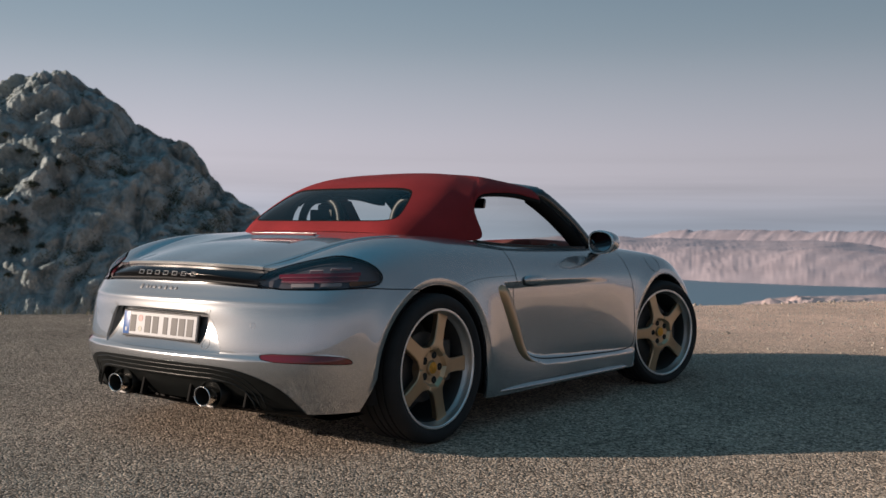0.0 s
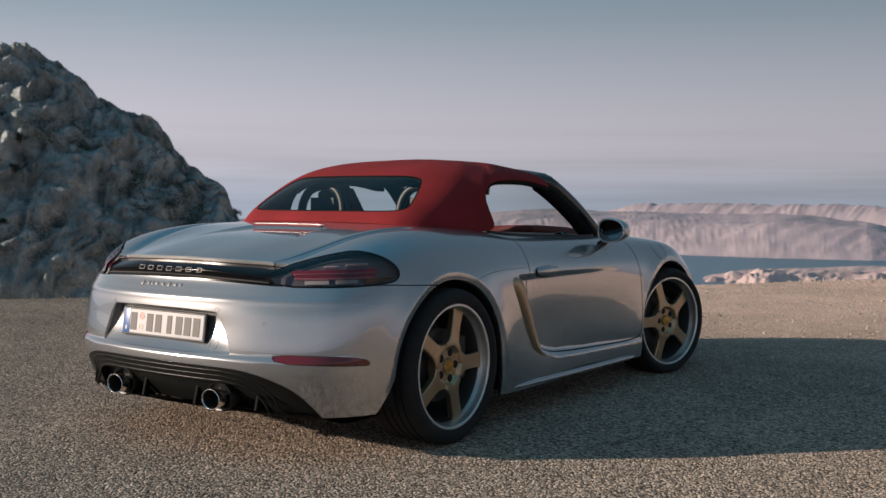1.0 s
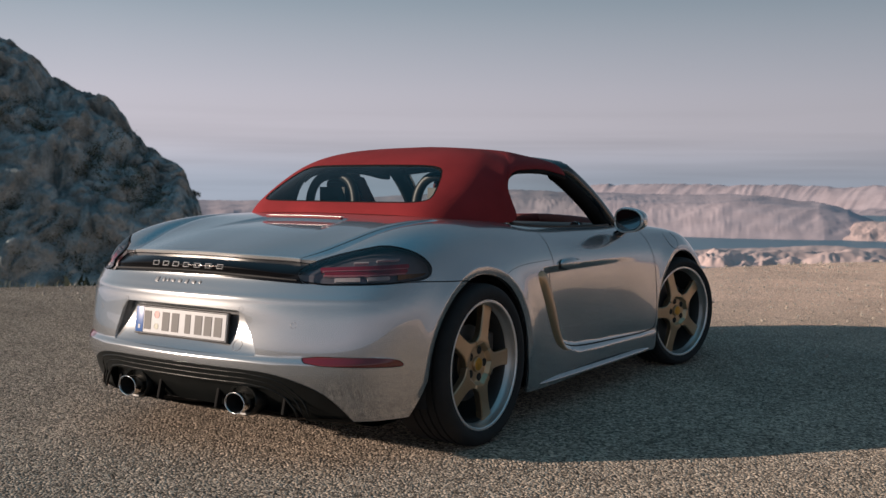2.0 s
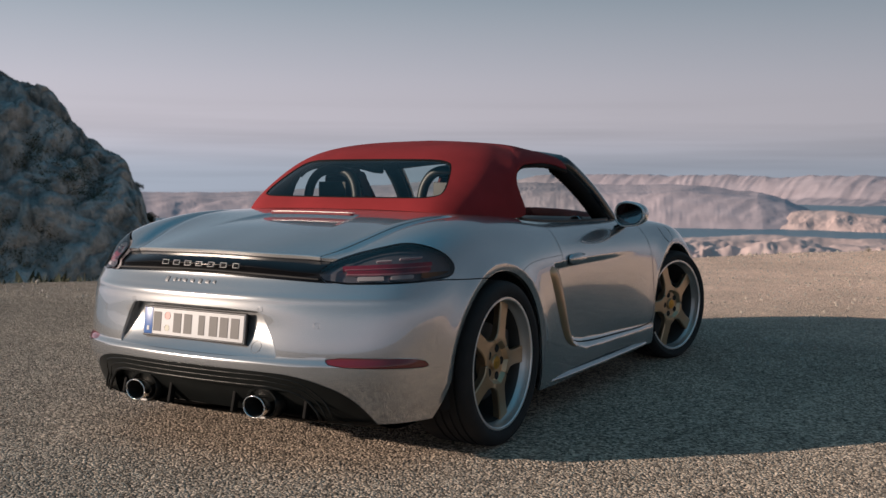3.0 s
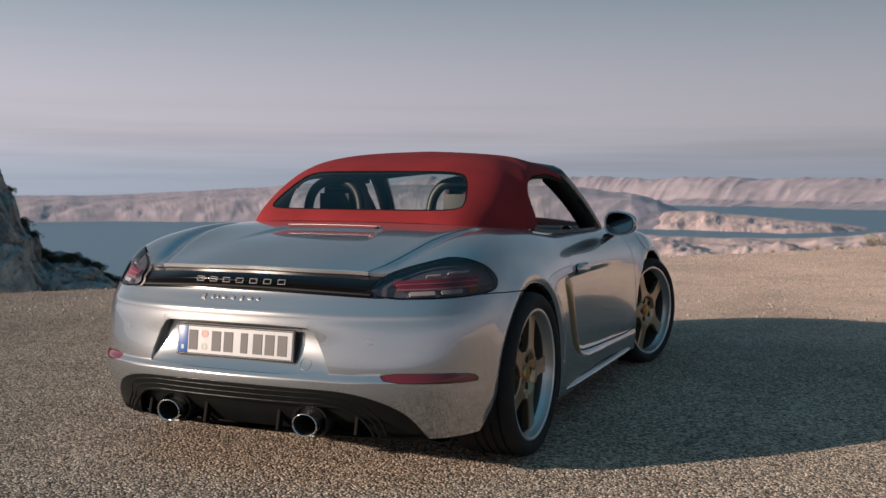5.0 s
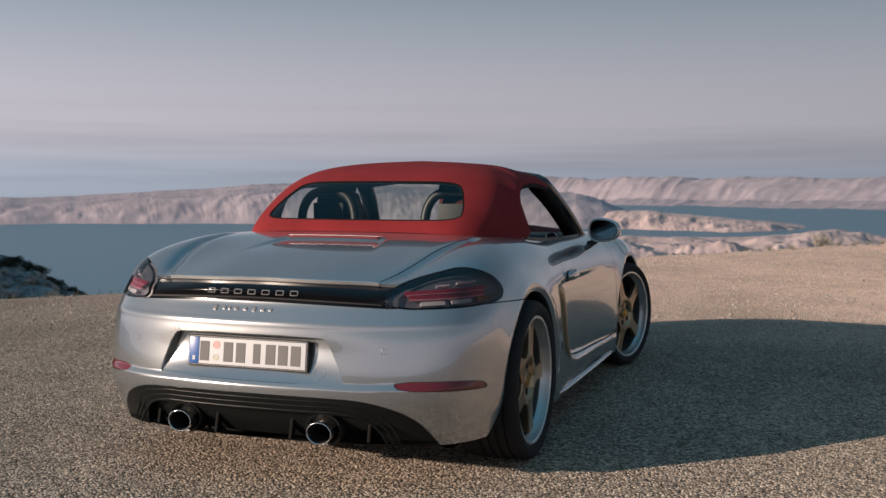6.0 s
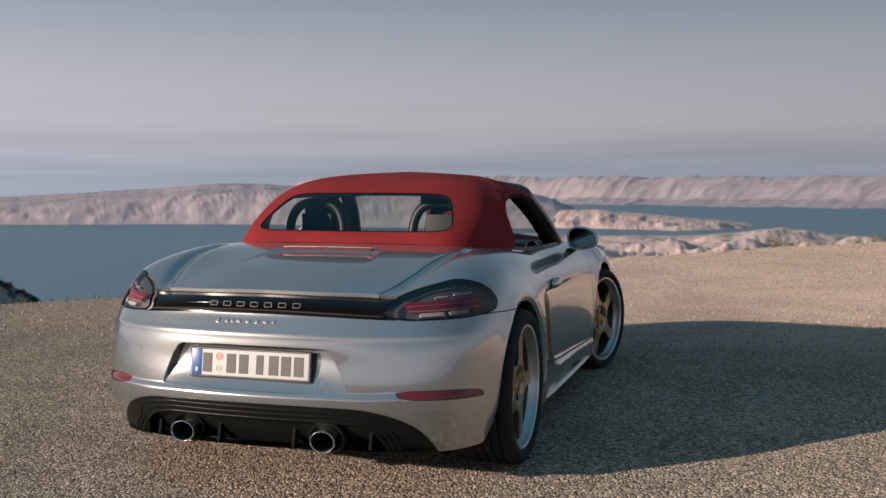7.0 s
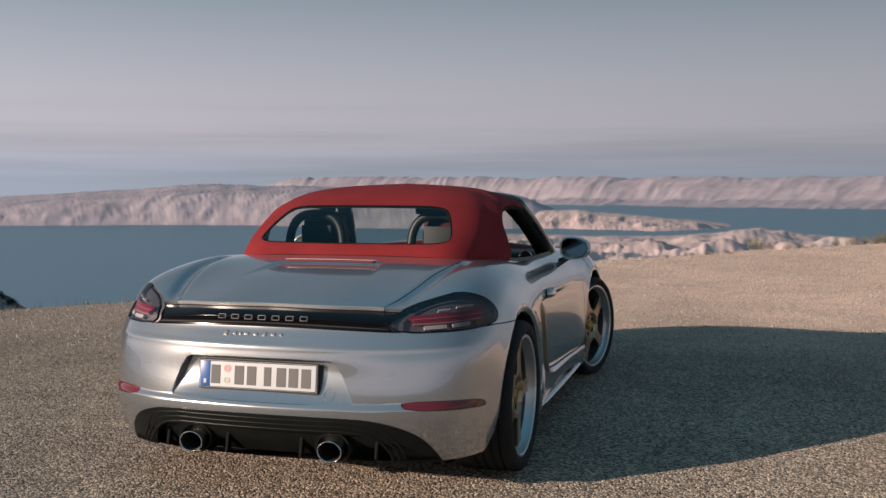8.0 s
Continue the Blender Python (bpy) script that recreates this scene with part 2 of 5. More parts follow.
class Loft:
    """A smooth surface through stations (each a list of (x, y, z) from the outer edge inwards), mirrored over x = 0 at both ends.
    s runs along the stations, w from level to level."""

    def __init__(self, stations, ref=3):
        st = np.array(stations, float)
        flip = np.array([-1, 1, 1])
        full = np.concatenate([st[2:0:-1] * flip, st, st[-2:-4:-1] * flip])
        d = np.linalg.norm(np.diff(full[:, ref], axis=0), axis=1)
        t = np.concatenate([[0], np.cumsum(d)])
        t -= t[2]
        self.end = t[len(st) + 1]
        self.knots = t[2:len(st) + 2]
        self.along = Spline1(t, full)
        self.nw = st.shape[1]
        self.A = second(np.arange(self.nw, dtype=float))
        self.bend = None

    def raw(self, s, w):
        v = self.along.at(s)
        m = np.einsum("ij,njk->nik", self.A, v)
        w = np.clip(np.asarray(w, float), 0, self.nw - 1)
        i = np.clip(w.astype(int), 0, self.nw - 2)
        n = np.arange(len(w))
        b = (w - i)[:, None]
        a = 1 - b
        return a * v[n, i] + b * v[n, i + 1] + ((a ** 3 - a) * m[n, i] + (b ** 3 - b) * m[n, i + 1]) / 6

    def raw_normal(self, s, w, e=2e-3):
        wl, wh = np.clip(w - e * 4, 0, self.nw - 1), np.clip(w + e * 4, 0, self.nw - 1)
        n = np.cross(self.raw(s + e, w) - self.raw(s - e, w), self.raw(s, wh) - self.raw(s, wl))
        return n / np.maximum(np.linalg.norm(n, axis=1, keepdims=True), 1e-12)

    def at(self, s, w, off=0.0):
        p = self.raw(s, w)
        if self.bend is not None or np.any(off):
            k = off + (self.bend(p) if self.bend is not None else 0.0)
            p = p + self.raw_normal(s, w) * (k if np.isscalar(k) else k[:, None])
        return p

    def normal(self, s, w, e=3e-3):
        wl, wh = np.clip(w - e * 4, 0, self.nw - 1), np.clip(w + e * 4, 0, self.nw - 1)
        n = np.cross(self.at(s + e, w) - self.at(s - e, w), self.at(s, wh) - self.at(s, wl))
        return n / np.maximum(np.linalg.norm(n, axis=1, keepdims=True), 1e-12)

    def grid(self, ds, nw, s0=0.0, s1=None, w0=0.0, w1=None):
        s1 = self.end if s1 is None else s1
        w1 = self.nw - 1 if w1 is None else w1
        ns = max(2, int(round((s1 - s0) / ds)))
        S, W = np.meshgrid(np.linspace(s0, s1, ns + 1), np.linspace(w0, w1, nw + 1), indexing="ij")
        f = [[i * (nw + 1) + j, (i + 1) * (nw + 1) + j, (i + 1) * (nw + 1) + j + 1, i * (nw + 1) + j + 1] for i in range(ns) for j in range(nw)]
        return S.ravel(), W.ravel(), f


def clip(loft, g, fn):
    """Keeps the part of a grid where fn(place) > 0, cut cleanly along fn = 0."""
    S, W, faces = g
    val = fn(loft.raw(S, W))
    S, W = list(S), list(W)
    cache, out = {}, []
    for f in faces:
        fv = [val[i] for i in f]
        if min(fv) >= 0:
            out.append(f)
            continue
        if max(fv) <= 0:
            continue
        q = []
        for a, b in zip(f, f[1:] + f[:1]):
            if val[a] >= 0:
                q.append(a)
            if (val[a] >= 0) != (val[b] >= 0):
                key = (min(a, b), max(a, b))
                if key not in cache:
                    k = val[a] / (val[a] - val[b])
                    cache[key] = len(S)
                    S.append(S[a] + k * (S[b] - S[a]))
                    W.append(W[a] + k * (W[b] - W[a]))
                q.append(cache[key])
        if len(q) > 2:
            out.append(q)
    S, W = np.array(S), np.array(W)
    used = sorted({i for f in out for i in f})
    back = {o: i for i, o in enumerate(used)}
    return S[used], W[used], [[back[i] for i in f] for f in out]


def shell(loft, g, off=0.0, lip=0.0, both=False, mirror=False):
    """Places, faces and normals of a clipped grid. lip turns its free edges inwards; both adds the mirrored half."""
    S, W, faces = g
    P, N = loft.at(S, W, off), loft.normal(S, W)
    faces = [list(f) for f in faces]
    if lip:
        count = {}
        for f in faces:
            for a, b in zip(f, f[1:] + f[:1]):
                k = (min(a, b), max(a, b))
                count[k] = None if k in count else (a, b)
        rim = [e for e in count.values() if e and not (abs(P[e[0]][0]) < 1e-4 and abs(P[e[1]][0]) < 1e-4)]
        ids = sorted({i for e in rim for i in e})
        top = {o: len(P) + i for i, o in enumerate(ids)}
        low = {o: len(P) + len(ids) + i for i, o in enumerate(ids)}
        out = np.zeros_like(P)
        for a, b in rim:
            d = np.cross(P[b] - P[a], N[a])
            d = d / max(np.linalg.norm(d), 1e-9)
            out[a] += d
            out[b] += d
        o = out[ids] / np.maximum(np.linalg.norm(out[ids], axis=1, keepdims=True), 1e-9)
        # a small rounded turn at the edge, then straight in
        P = np.concatenate([P, P[ids], P[ids] - N[ids] * lip])
        N = np.concatenate([N, o, o])
        faces += [[top[b], top[a], low[a], low[b]] for a, b in rim]
    if mirror:
        P, N, faces = P * [-1, 1, 1], N * [-1, 1, 1], [f[::-1] for f in faces]
    elif both:
        k = len(P)
        weld = {i + k: i for i in range(k) if abs(P[i][0]) < 1e-4}
        N[[i for i in range(k) if abs(P[i][0]) < 1e-4], 0] *= 0.0
        F2 = [[weld.get(i + k, i + k) for i in f[::-1]] for f in faces]
        P, N, faces = np.concatenate([P, P * [-1, 1, 1]]), np.concatenate([N, N * [-1, 1, 1]]), faces + F2
    return P, faces, N


def panel(name, loft, g, material, parent, off=0.0, lip=0.012, both=False, mirror=False, label=""):
    P, F, N = shell(loft, g, off, lip, both, mirror)
    return part(name, mesh(name, P, F, material, N), parent, label)


def rounded(poly, times=2):
    p = np.array(poly, float)
    for _ in range(times):
        q = np.roll(p, -1, axis=0)
        p = np.stack([0.75 * p + 0.25 * q, 0.25 * p + 0.75 * q], 1).reshape(-1, 2)
    return p


def inside(pts, poly):
    """Signed distance to a closed outline: positive within."""
    a = np.asarray(poly, float)
    b = np.roll(a, -1, axis=0)
    best = np.full(len(pts), 1e9)
    odd = np.zeros(len(pts), bool)
    for (ax, ay), (bx, by) in zip(a, b):
        dx, dy = bx - ax, by - ay
        t = np.clip(((pts[:, 0] - ax) * dx + (pts[:, 1] - ay) * dy) / max(dx * dx + dy * dy, 1e-12), 0, 1)
        best = np.minimum(best, np.hypot(pts[:, 0] - ax - t * dx, pts[:, 1] - ay - t * dy))
        if ay != by:
            odd ^= ((ay > pts[:, 1]) != (by > pts[:, 1])) & (pts[:, 0] < (bx - ax) * (pts[:, 1] - ay) / (by - ay) + ax)
    return np.where(odd, best, -best)


def smooth(a, b, x):
    t = np.clip((x - a) / (b - a), 0, 1)
    return t * t * (3 - 2 * t)

# ---------------------------------------------------------------- the place: plateau, sea, ridges
SEA = -85.0
EDGE_N = Vector((-0.82, 0.572))       # way from the lookout over its edge


def edge_at(x, y):
    """How far out the lookout's rim lies, along its length."""
    return float(np.interp(-EDGE_N.y * -x + 0.82 * y, [-20, -2, 0, 2, 8, 10.5, 13, 15, 17, 20, 40], [7.4, 7.15, 6.95, 6.8, 7.2, 7.4, 7.5, 7.5, 7.15, 6.9, 7.4]))


def ground_height(x, y):
    n = noise.noise(Vector((x * 0.3, y * 0.3, 0))) * 0.12 + noise.noise(Vector((x * 0.8, y * 0.8, 3))) * 0.08
    over = EDGE_N.x * x + EDGE_N.y * y - edge_at(x, y) - n
    z = 0.0
    if over > 0:
        z -= 0.30 * over * min(1.0, over / 3) + 0.12 * over * (0.5 + noise.noise(Vector((x * 0.2, y * 0.2, 9))))
    far = math.hypot(x - 10, y - 10) - 120
    if far > 0:
        z -= 0.4 * far
    return max(z, SEA - 6)


def gravel_material():
    m = bpy.data.materials.new("chip_gravel")
    m.use_nodes = True
    n, l = m.node_tree.nodes, m.node_tree.links
    p = n["Principled BSDF"]
    co = n.new("ShaderNodeTexCoord")
    cell = n.new("ShaderNodeTexVoronoi")
    cell.inputs["Scale"].default_value = 92
    edge = n.new("ShaderNodeTexVoronoi")
    edge.inputs["Scale"].default_value = 92
    broad = n.new("ShaderNodeTexNoise")
    broad.inputs["Scale"].default_value, broad.inputs["Detail"].default_value = 0.55, 8
    mid = n.new("ShaderNodeTexNoise")
    mid.inputs["Scale"].default_value, mid.inputs["Detail"].default_value = 9, 5
    for t in (cell, edge, broad, mid):
        l.new(co.outputs["Object"], t.inputs["Vector"])
    sep = n.new("ShaderNodeSeparateColor")
    l.new(cell.outputs["Color"], sep.inputs[0])
    r = n.new("ShaderNodeValToRGB")
    l.new(sep.outputs[0], r.inputs[0])
    r.color_ramp.elements[0].color, r.color_ramp.elements[1].color = (0.092, 0.073, 0.056, 1), (0.82, 0.678, 0.542, 1)
    for pos, c in ((0.30, (0.222, 0.181, 0.142, 1)), (0.60, (0.430, 0.352, 0.278, 1)), (0.85, (0.60, 0.492, 0.390, 1))):
        r.color_ramp.elements.new(pos).color = c
    tone = n.new("ShaderNodeMath")
    tone.operation = "MULTIPLY_ADD"
    tone.inputs[1].default_value, tone.inputs[2].default_value = 0.66, 0.70
    l.new(broad.outputs["Fac"], tone.inputs[0])
    soil = n.new("ShaderNodeTexNoise")
    soil.inputs["Scale"].default_value, soil.inputs["Detail"].default_value = 2.2, 9
    l.new(co.outputs["Object"], soil.inputs["Vector"])
    worn = n.new("ShaderNodeMapRange")
    worn.inputs["From Min"].default_value, worn.inputs["From Max"].default_value = 0.44, 0.62
    worn.inputs["To Min"].default_value, worn.inputs["To Max"].default_value = 1.04, 0.88
    l.new(soil.outputs["Fac"], worn.inputs["Value"])
    both = n.new("ShaderNodeMath")
    both.operation = "MULTIPLY"
    l.new(tone.outputs[0], both.inputs[0])
    l.new(worn.outputs[0], both.inputs[1])
    # open plateau past the parking place: sunlit brightness put into a paler colour
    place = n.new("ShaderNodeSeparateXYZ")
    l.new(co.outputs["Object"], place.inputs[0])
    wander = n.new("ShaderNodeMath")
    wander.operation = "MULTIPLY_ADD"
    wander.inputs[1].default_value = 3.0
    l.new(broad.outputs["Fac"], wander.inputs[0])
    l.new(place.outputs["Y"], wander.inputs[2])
    sunlit_gain = n.new("ShaderNodeMapRange")
    sunlit_gain.interpolation_type = "SMOOTHSTEP"
    sunlit_gain.inputs["From Min"].default_value, sunlit_gain.inputs["From Max"].default_value = 4.0, 9.5
    sunlit_gain.inputs["To Min"].default_value, sunlit_gain.inputs["To Max"].default_value = 1.0, 1.50
    l.new(wander.outputs[0], sunlit_gain.inputs["Value"])
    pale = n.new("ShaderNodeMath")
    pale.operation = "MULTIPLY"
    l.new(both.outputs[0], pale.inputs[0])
    l.new(sunlit_gain.outputs[0], pale.inputs[1])
    # the same sunlit lift as an evener, pinker tone
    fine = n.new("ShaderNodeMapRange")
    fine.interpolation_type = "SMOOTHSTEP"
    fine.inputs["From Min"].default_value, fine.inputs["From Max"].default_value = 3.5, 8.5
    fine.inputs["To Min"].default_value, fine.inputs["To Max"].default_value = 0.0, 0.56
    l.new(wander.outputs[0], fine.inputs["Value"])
    sunlit_tint = n.new("ShaderNodeMix")
    sunlit_tint.data_type = "RGBA"
    l.new(fine.outputs[0], sunlit_tint.inputs["Factor"])
    l.new(r.outputs[0], sunlit_tint.inputs["A"])
    sunlit_tint.inputs["B"].default_value = (0.55, 0.408, 0.345, 1)
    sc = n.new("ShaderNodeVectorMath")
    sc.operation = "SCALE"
    l.new(sunlit_tint.outputs["Result"], sc.inputs[0])
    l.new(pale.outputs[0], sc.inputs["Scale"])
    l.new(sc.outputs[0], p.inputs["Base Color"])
    h = n.new("ShaderNodeMath")
    h.operation = "MULTIPLY_ADD"
    h.inputs[1].default_value = -1.0
    l.new(edge.outputs["Distance"], h.inputs[0])
    l.new(sep.outputs[1], h.inputs[2])
    b = n.new("ShaderNodeBump")
    b.inputs["Strength"].default_value, b.inputs["Distance"].default_value = 1.0, 0.013
    l.new(h.outputs[0], b.inputs["Height"])
    b2 = n.new("ShaderNodeBump")
    b2.inputs["Strength"].default_value, b2.inputs["Distance"].default_value = 0.5, 0.03
    l.new(mid.outputs["Fac"], b2.inputs["Height"])
    l.new(b.outputs[0], b2.inputs["Normal"])
    l.new(b2.outputs[0], p.inputs["Normal"])
    p.inputs["Roughness"].default_value = 0.9
    p.inputs["Diffuse Roughness"].default_value = 0.9
    p.inputs["Specular IOR Level"].default_value = 0.25
    return m


def rock_material(name, lo, hi, scale, bump):
    m = bpy.data.materials.new(name)
    m.use_nodes = True
    n, l = m.node_tree.nodes, m.node_tree.links
    p = n["Principled BSDF"]
    co = n.new("ShaderNodeTexCoord")
    a, c = n.new("ShaderNodeTexNoise"), n.new("ShaderNodeTexNoise")
    a.inputs["Scale"].default_value, a.inputs["Detail"].default_value = scale, 9
    c.inputs["Scale"].default_value, c.inputs["Detail"].default_value = scale * 7, 6
    r = n.new("ShaderNodeValToRGB")
    r.color_ramp.elements[0].position, r.color_ramp.elements[1].position = 0.32, 0.68
    r.color_ramp.elements[0].color, r.color_ramp.elements[1].color = (*lo, 1), (*hi, 1)
    mx = n.new("ShaderNodeMath")
    mx.operation = "MULTIPLY_ADD"
    mx.inputs[1].default_value = 0.35
    for t in (a, c):
        l.new(co.outputs["Object"], t.inputs["Vector"])
    l.new(c.outputs["Fac"], mx.inputs[0])
    sub = n.new("ShaderNodeMath")
    sub.operation = "SUBTRACT"
    sub.inputs[1].default_value = 0.175
    l.new(a.outputs["Fac"], sub.inputs[0])
    l.new(sub.outputs[0], mx.inputs[2])
    l.new(mx.outputs[0], r.inputs[0])
    l.new(r.outputs[0], p.inputs["Base Color"])
    b = n.new("ShaderNodeBump")
    b.inputs["Strength"].default_value, b.inputs["Distance"].default_value = 0.8, bump
    l.new(c.outputs["Fac"], b.inputs["Height"])
    l.new(b.outputs[0], p.inputs["Normal"])
    p.inputs["Roughness"].default_value = 0.92
    p.inputs["Specular IOR Level"].default_value = 0.2
    return m


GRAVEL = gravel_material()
ROCK = rock_material("grey_limestone", (0.150, 0.186, 0.194), (0.385, 0.428, 0.434), 0.5, 0.40)
# one limestone: rose haze in the far ridges' colour, near shores warmer
NEAR_KARST = rock_material("warm_karst", (0.51, 0.385, 0.363), (0.63, 0.482, 0.453), 0.014, 0.15)
HAZED_KARST = rock_material("hazed_karst", (0.415, 0.348, 0.374), (0.495, 0.420, 0.450), 0.012, 0.15)


def grid_mesh(name, xs, ys, fn, material):
    v = [fn(x, y) for x in xs for y in ys]
    k = len(ys)
    f = [(i * k + j, (i + 1) * k + j, (i + 1) * k + j + 1, i * k + j + 1) for i in range(len(xs) - 1) for j in range(k - 1)]
    return mesh(name, v, f, material)


def stretch(lo, hi, n, power=2.4):
    """Even steps near zero that widen outwards."""
    u = np.linspace(-1, 1, n)
    return np.where(u < 0, -lo, hi) * np.sign(u) * np.abs(u) ** power


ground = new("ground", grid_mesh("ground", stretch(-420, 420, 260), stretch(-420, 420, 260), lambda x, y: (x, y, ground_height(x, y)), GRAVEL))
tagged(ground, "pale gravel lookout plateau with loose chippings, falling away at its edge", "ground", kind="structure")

WATER = mat("sea_water", (0.078, 0.172, 0.240), 0.35, bump=0.25, bump_scale=0.6)
WATER.node_tree.nodes["Bump"].inputs["Distance"].default_value = 0.5
bm = bmesh.new()
bmesh.ops.create_circle(bm, cap_ends=True, segments=96, radius=4900)
bmesh.ops.translate(bm, vec=(0, 0, SEA), verts=bm.verts)
water = new("water", from_bm("water", bm, WATER))
tagged(water, "calm slate-blue sea channel far below the lookout", "sea", kind="structure")


def crease(x, y, z):
    return 1 - 2 * abs(noise.noise(Vector((x, y, z))))


def gully(a, r, seed, fine=1.0, run=1.0, slant=0.24):
    """Erosion pattern whose furrows run down the slope; a is metres along the shore, run breaks the furrows into hummocks."""
    a += -slant * r + 26 * noise.noise(Vector((a * 0.005, r * 0.002, seed + 3)))
    r = r * run * fine
    return 0.44 * crease(a * 0.0050 * fine, r * 0.0008, seed) + 0.38 * crease(a * 0.0145 * fine, r * 0.0018, seed + 7) + 0.18 * crease(a * 0.040 * fine, r * 0.005, seed + 11)


def ridge(name, label, az0, az1, shore, crest, back, top, seed, na, nr, fine=1.0, taper=6.0, plateau=None, depth=0.45, run=1.0, rock=HAZED_KARST, knolls=0.0, slant=0.24, apron=0.0):
    """A barren island: azimuths in degrees from +y to the right, distances from the lookout in metres. shore and top are functions of azimuth."""
    v = []
    for i in range(na + 1):
        az = az0 + (az1 - az0) * i / na
        end = min(1.0, max(0.0, (az - az0) / taper), max(0.0, (az1 - az) / taper))
        end = end * end * (3 - 2 * end)
        s = shore(az)
        along = radians(az) * s
        c, b = crest(az), back(az)
        for j in range(nr + 1):
            k = j / nr
            r = s + (b - s) * k
            g = gully(along, r, seed, fine, run, slant)
            up = min(1.0, (r - s) / max(c - s, 1.0))
            prof = (1 - (1 - up) ** 1.35) if r < c else max(0.0, 1 - ((r - c) / max(b - c, 1)) ** 2 * 0.6)
            if apron and r < c:
                face = max(0.0, (up - 0.5) / 0.5)
                prof = apron * min(1.0, up / 0.5) ** 0.8 + (1 - apron) * (1 - (1 - face) ** 1.5)
            if plateau and r >= c:
                far, rise = (r - c) / (b - c), plateau(az)
                prof = 1 + rise * far - (1 + rise) * far ** 12
            cut = depth * (1 - g) * up ** 0.6 * (1 - 0.68 * up)
            h = (1 + 0.13 * depth) * (top(az) - SEA) * end * max(0.0, prof * (0.96 + 0.05 * g) - cut * 0.75)
            if knolls:
                hummock = 0.9 * max(0.0, 0.30 + 1.5 * noise.noise(Vector((along * 0.021 - r * 0.004, r * 0.010, seed + 40)))) + 0.5 * max(0.0, 0.25 + 1.4 * noise.noise(Vector((along * 0.05 - r * 0.01, r * 0.022, seed + 47)))) + 0.25 * abs(noise.noise(Vector((along * 0.11, r * 0.04, seed + 52))))
                h += knolls * end * min(1.0, 4 * up) * (1 - 0.9 * up * up) * hummock
            wob = 26 * noise.noise(Vector((along * 0.004, seed, 1))) + 10 * g
            v.append((math.sin(radians(az)) * (r + wob), math.cos(radians(az)) * (r + wob), SEA - 3 + max(0.0, h)))
    k = nr + 1
    f = [(i * k + j, (i + 1) * k + j, (i + 1) * k + j + 1, i * k + j + 1) for i in range(na) for j in range(nr)]
    f = [q[::-1] for q in f]
    ob = new(name, mesh(name, v, f, rock))
    return tagged(ob, label, "island", kind="structure")


def wavy(base, amp, freq, seed):
    return lambda az: base + amp * noise.noise(Vector((az * freq, seed, 0.5))) + 0.4 * amp * noise.noise(Vector((az * freq * 3.1, seed, 4.5)))


def along_az(az, val, amp, freq, seed):
    """A value that changes with azimuth, roughened a little."""
    rough = wavy(0, amp, freq, seed)
    return lambda q: float(np.interp(q, az, val)) + rough(q)


def along(az, val):
    return lambda q: float(np.interp(q, az, val))


ridge("backdrop_far_ridge", "bare limestone ridge across the wide sea channel, rose-grey haze in its colour", -30, 40, along_az([-14, -11, -3.4, 3.7, 20], [4000, 3760, 3410, 3260, 3240], 50, 0.3, 2), along([0], [4500]), along([0], [4850]), wavy(20, 3, 0.2, 5), 3.0, 900, 60, 1.0, apron=0.22, depth=0.38)
ridge("backdrop_left_ridge", "bare limestone island ridge with furrowed slopes, pale haze in their colour", -75, -9.5, along_az([-40, -28, -22.7, -17.8, -12.7, -10], [2190, 2060, 1910, 1850, 1850, 1920], 18, 0.35, 8), along([-40, -28, -18, -12, -9.5], [2520, 2400, 2180, 2120, 2060]), along([-20, -15, -12, -9.5], [3700, 3000, 2400, 2250]),
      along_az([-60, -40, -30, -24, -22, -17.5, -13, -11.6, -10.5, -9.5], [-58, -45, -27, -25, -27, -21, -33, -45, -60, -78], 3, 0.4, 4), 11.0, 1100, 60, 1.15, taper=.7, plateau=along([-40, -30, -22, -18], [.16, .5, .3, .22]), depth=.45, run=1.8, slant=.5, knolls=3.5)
ridge("backdrop_peninsula", "low barren peninsula with shadowed coves", -12.4, -.2, along_az([-10, -7.3, -4.9, -1.9, -.8], [1860, 1814, 1787, 1880, 1960], 8, 0.8, 12), along([-4, -.8], [2030, 2070]), along([0], [2200]), along_az([-12.4, -11, -10.4, -9.1, -7.9, -6.4, -4.9, -3.4, -1.9, -.8], [-66, -58, -54, -53, -60, -63, -67.5, -72, -77, -81], 1.5, 0.8, 14), 21.0, 460, 60, 1.3, taper=1.2, depth=.7, run=1.8, rock=NEAR_KARST, knolls=8)
ridge("backdrop_near_shore", "near karst shore below the lookout", -21.8, 14, along_az([-22, -18, -14], [1230, 1130, 1040], 20, 0.5, 22), along([-21, -18, -13], [1300, 1400, 1500]), along([-21, -18, -13], [1360, 1500, 1610]),
      along_az([-20, -18.7, -15.4, -13.3, -9.9, -7.3, -4.9, -1.9, -.8, .6, 2.3, 4.5, 8], [-79, -77, -78, -76, -77.5, -77.5, -77.5, -73, -67, -63.5, -69, -75, -81], 1.2, 0.9, 24), 31.0, 620, 80, 1.0, taper=1.5, depth=1.0, run=1.7, rock=NEAR_KARST, knolls=14)


# ---------------------------------------------------------------- rocky hill beside the lookout
HILL_AT, HILL_IN, HILL_RIGHT = Vector((-74.8, 58.2, -0.9)), Vector((-0.779, 0.627, 0)), Vector((0.627, 0.779, 0))
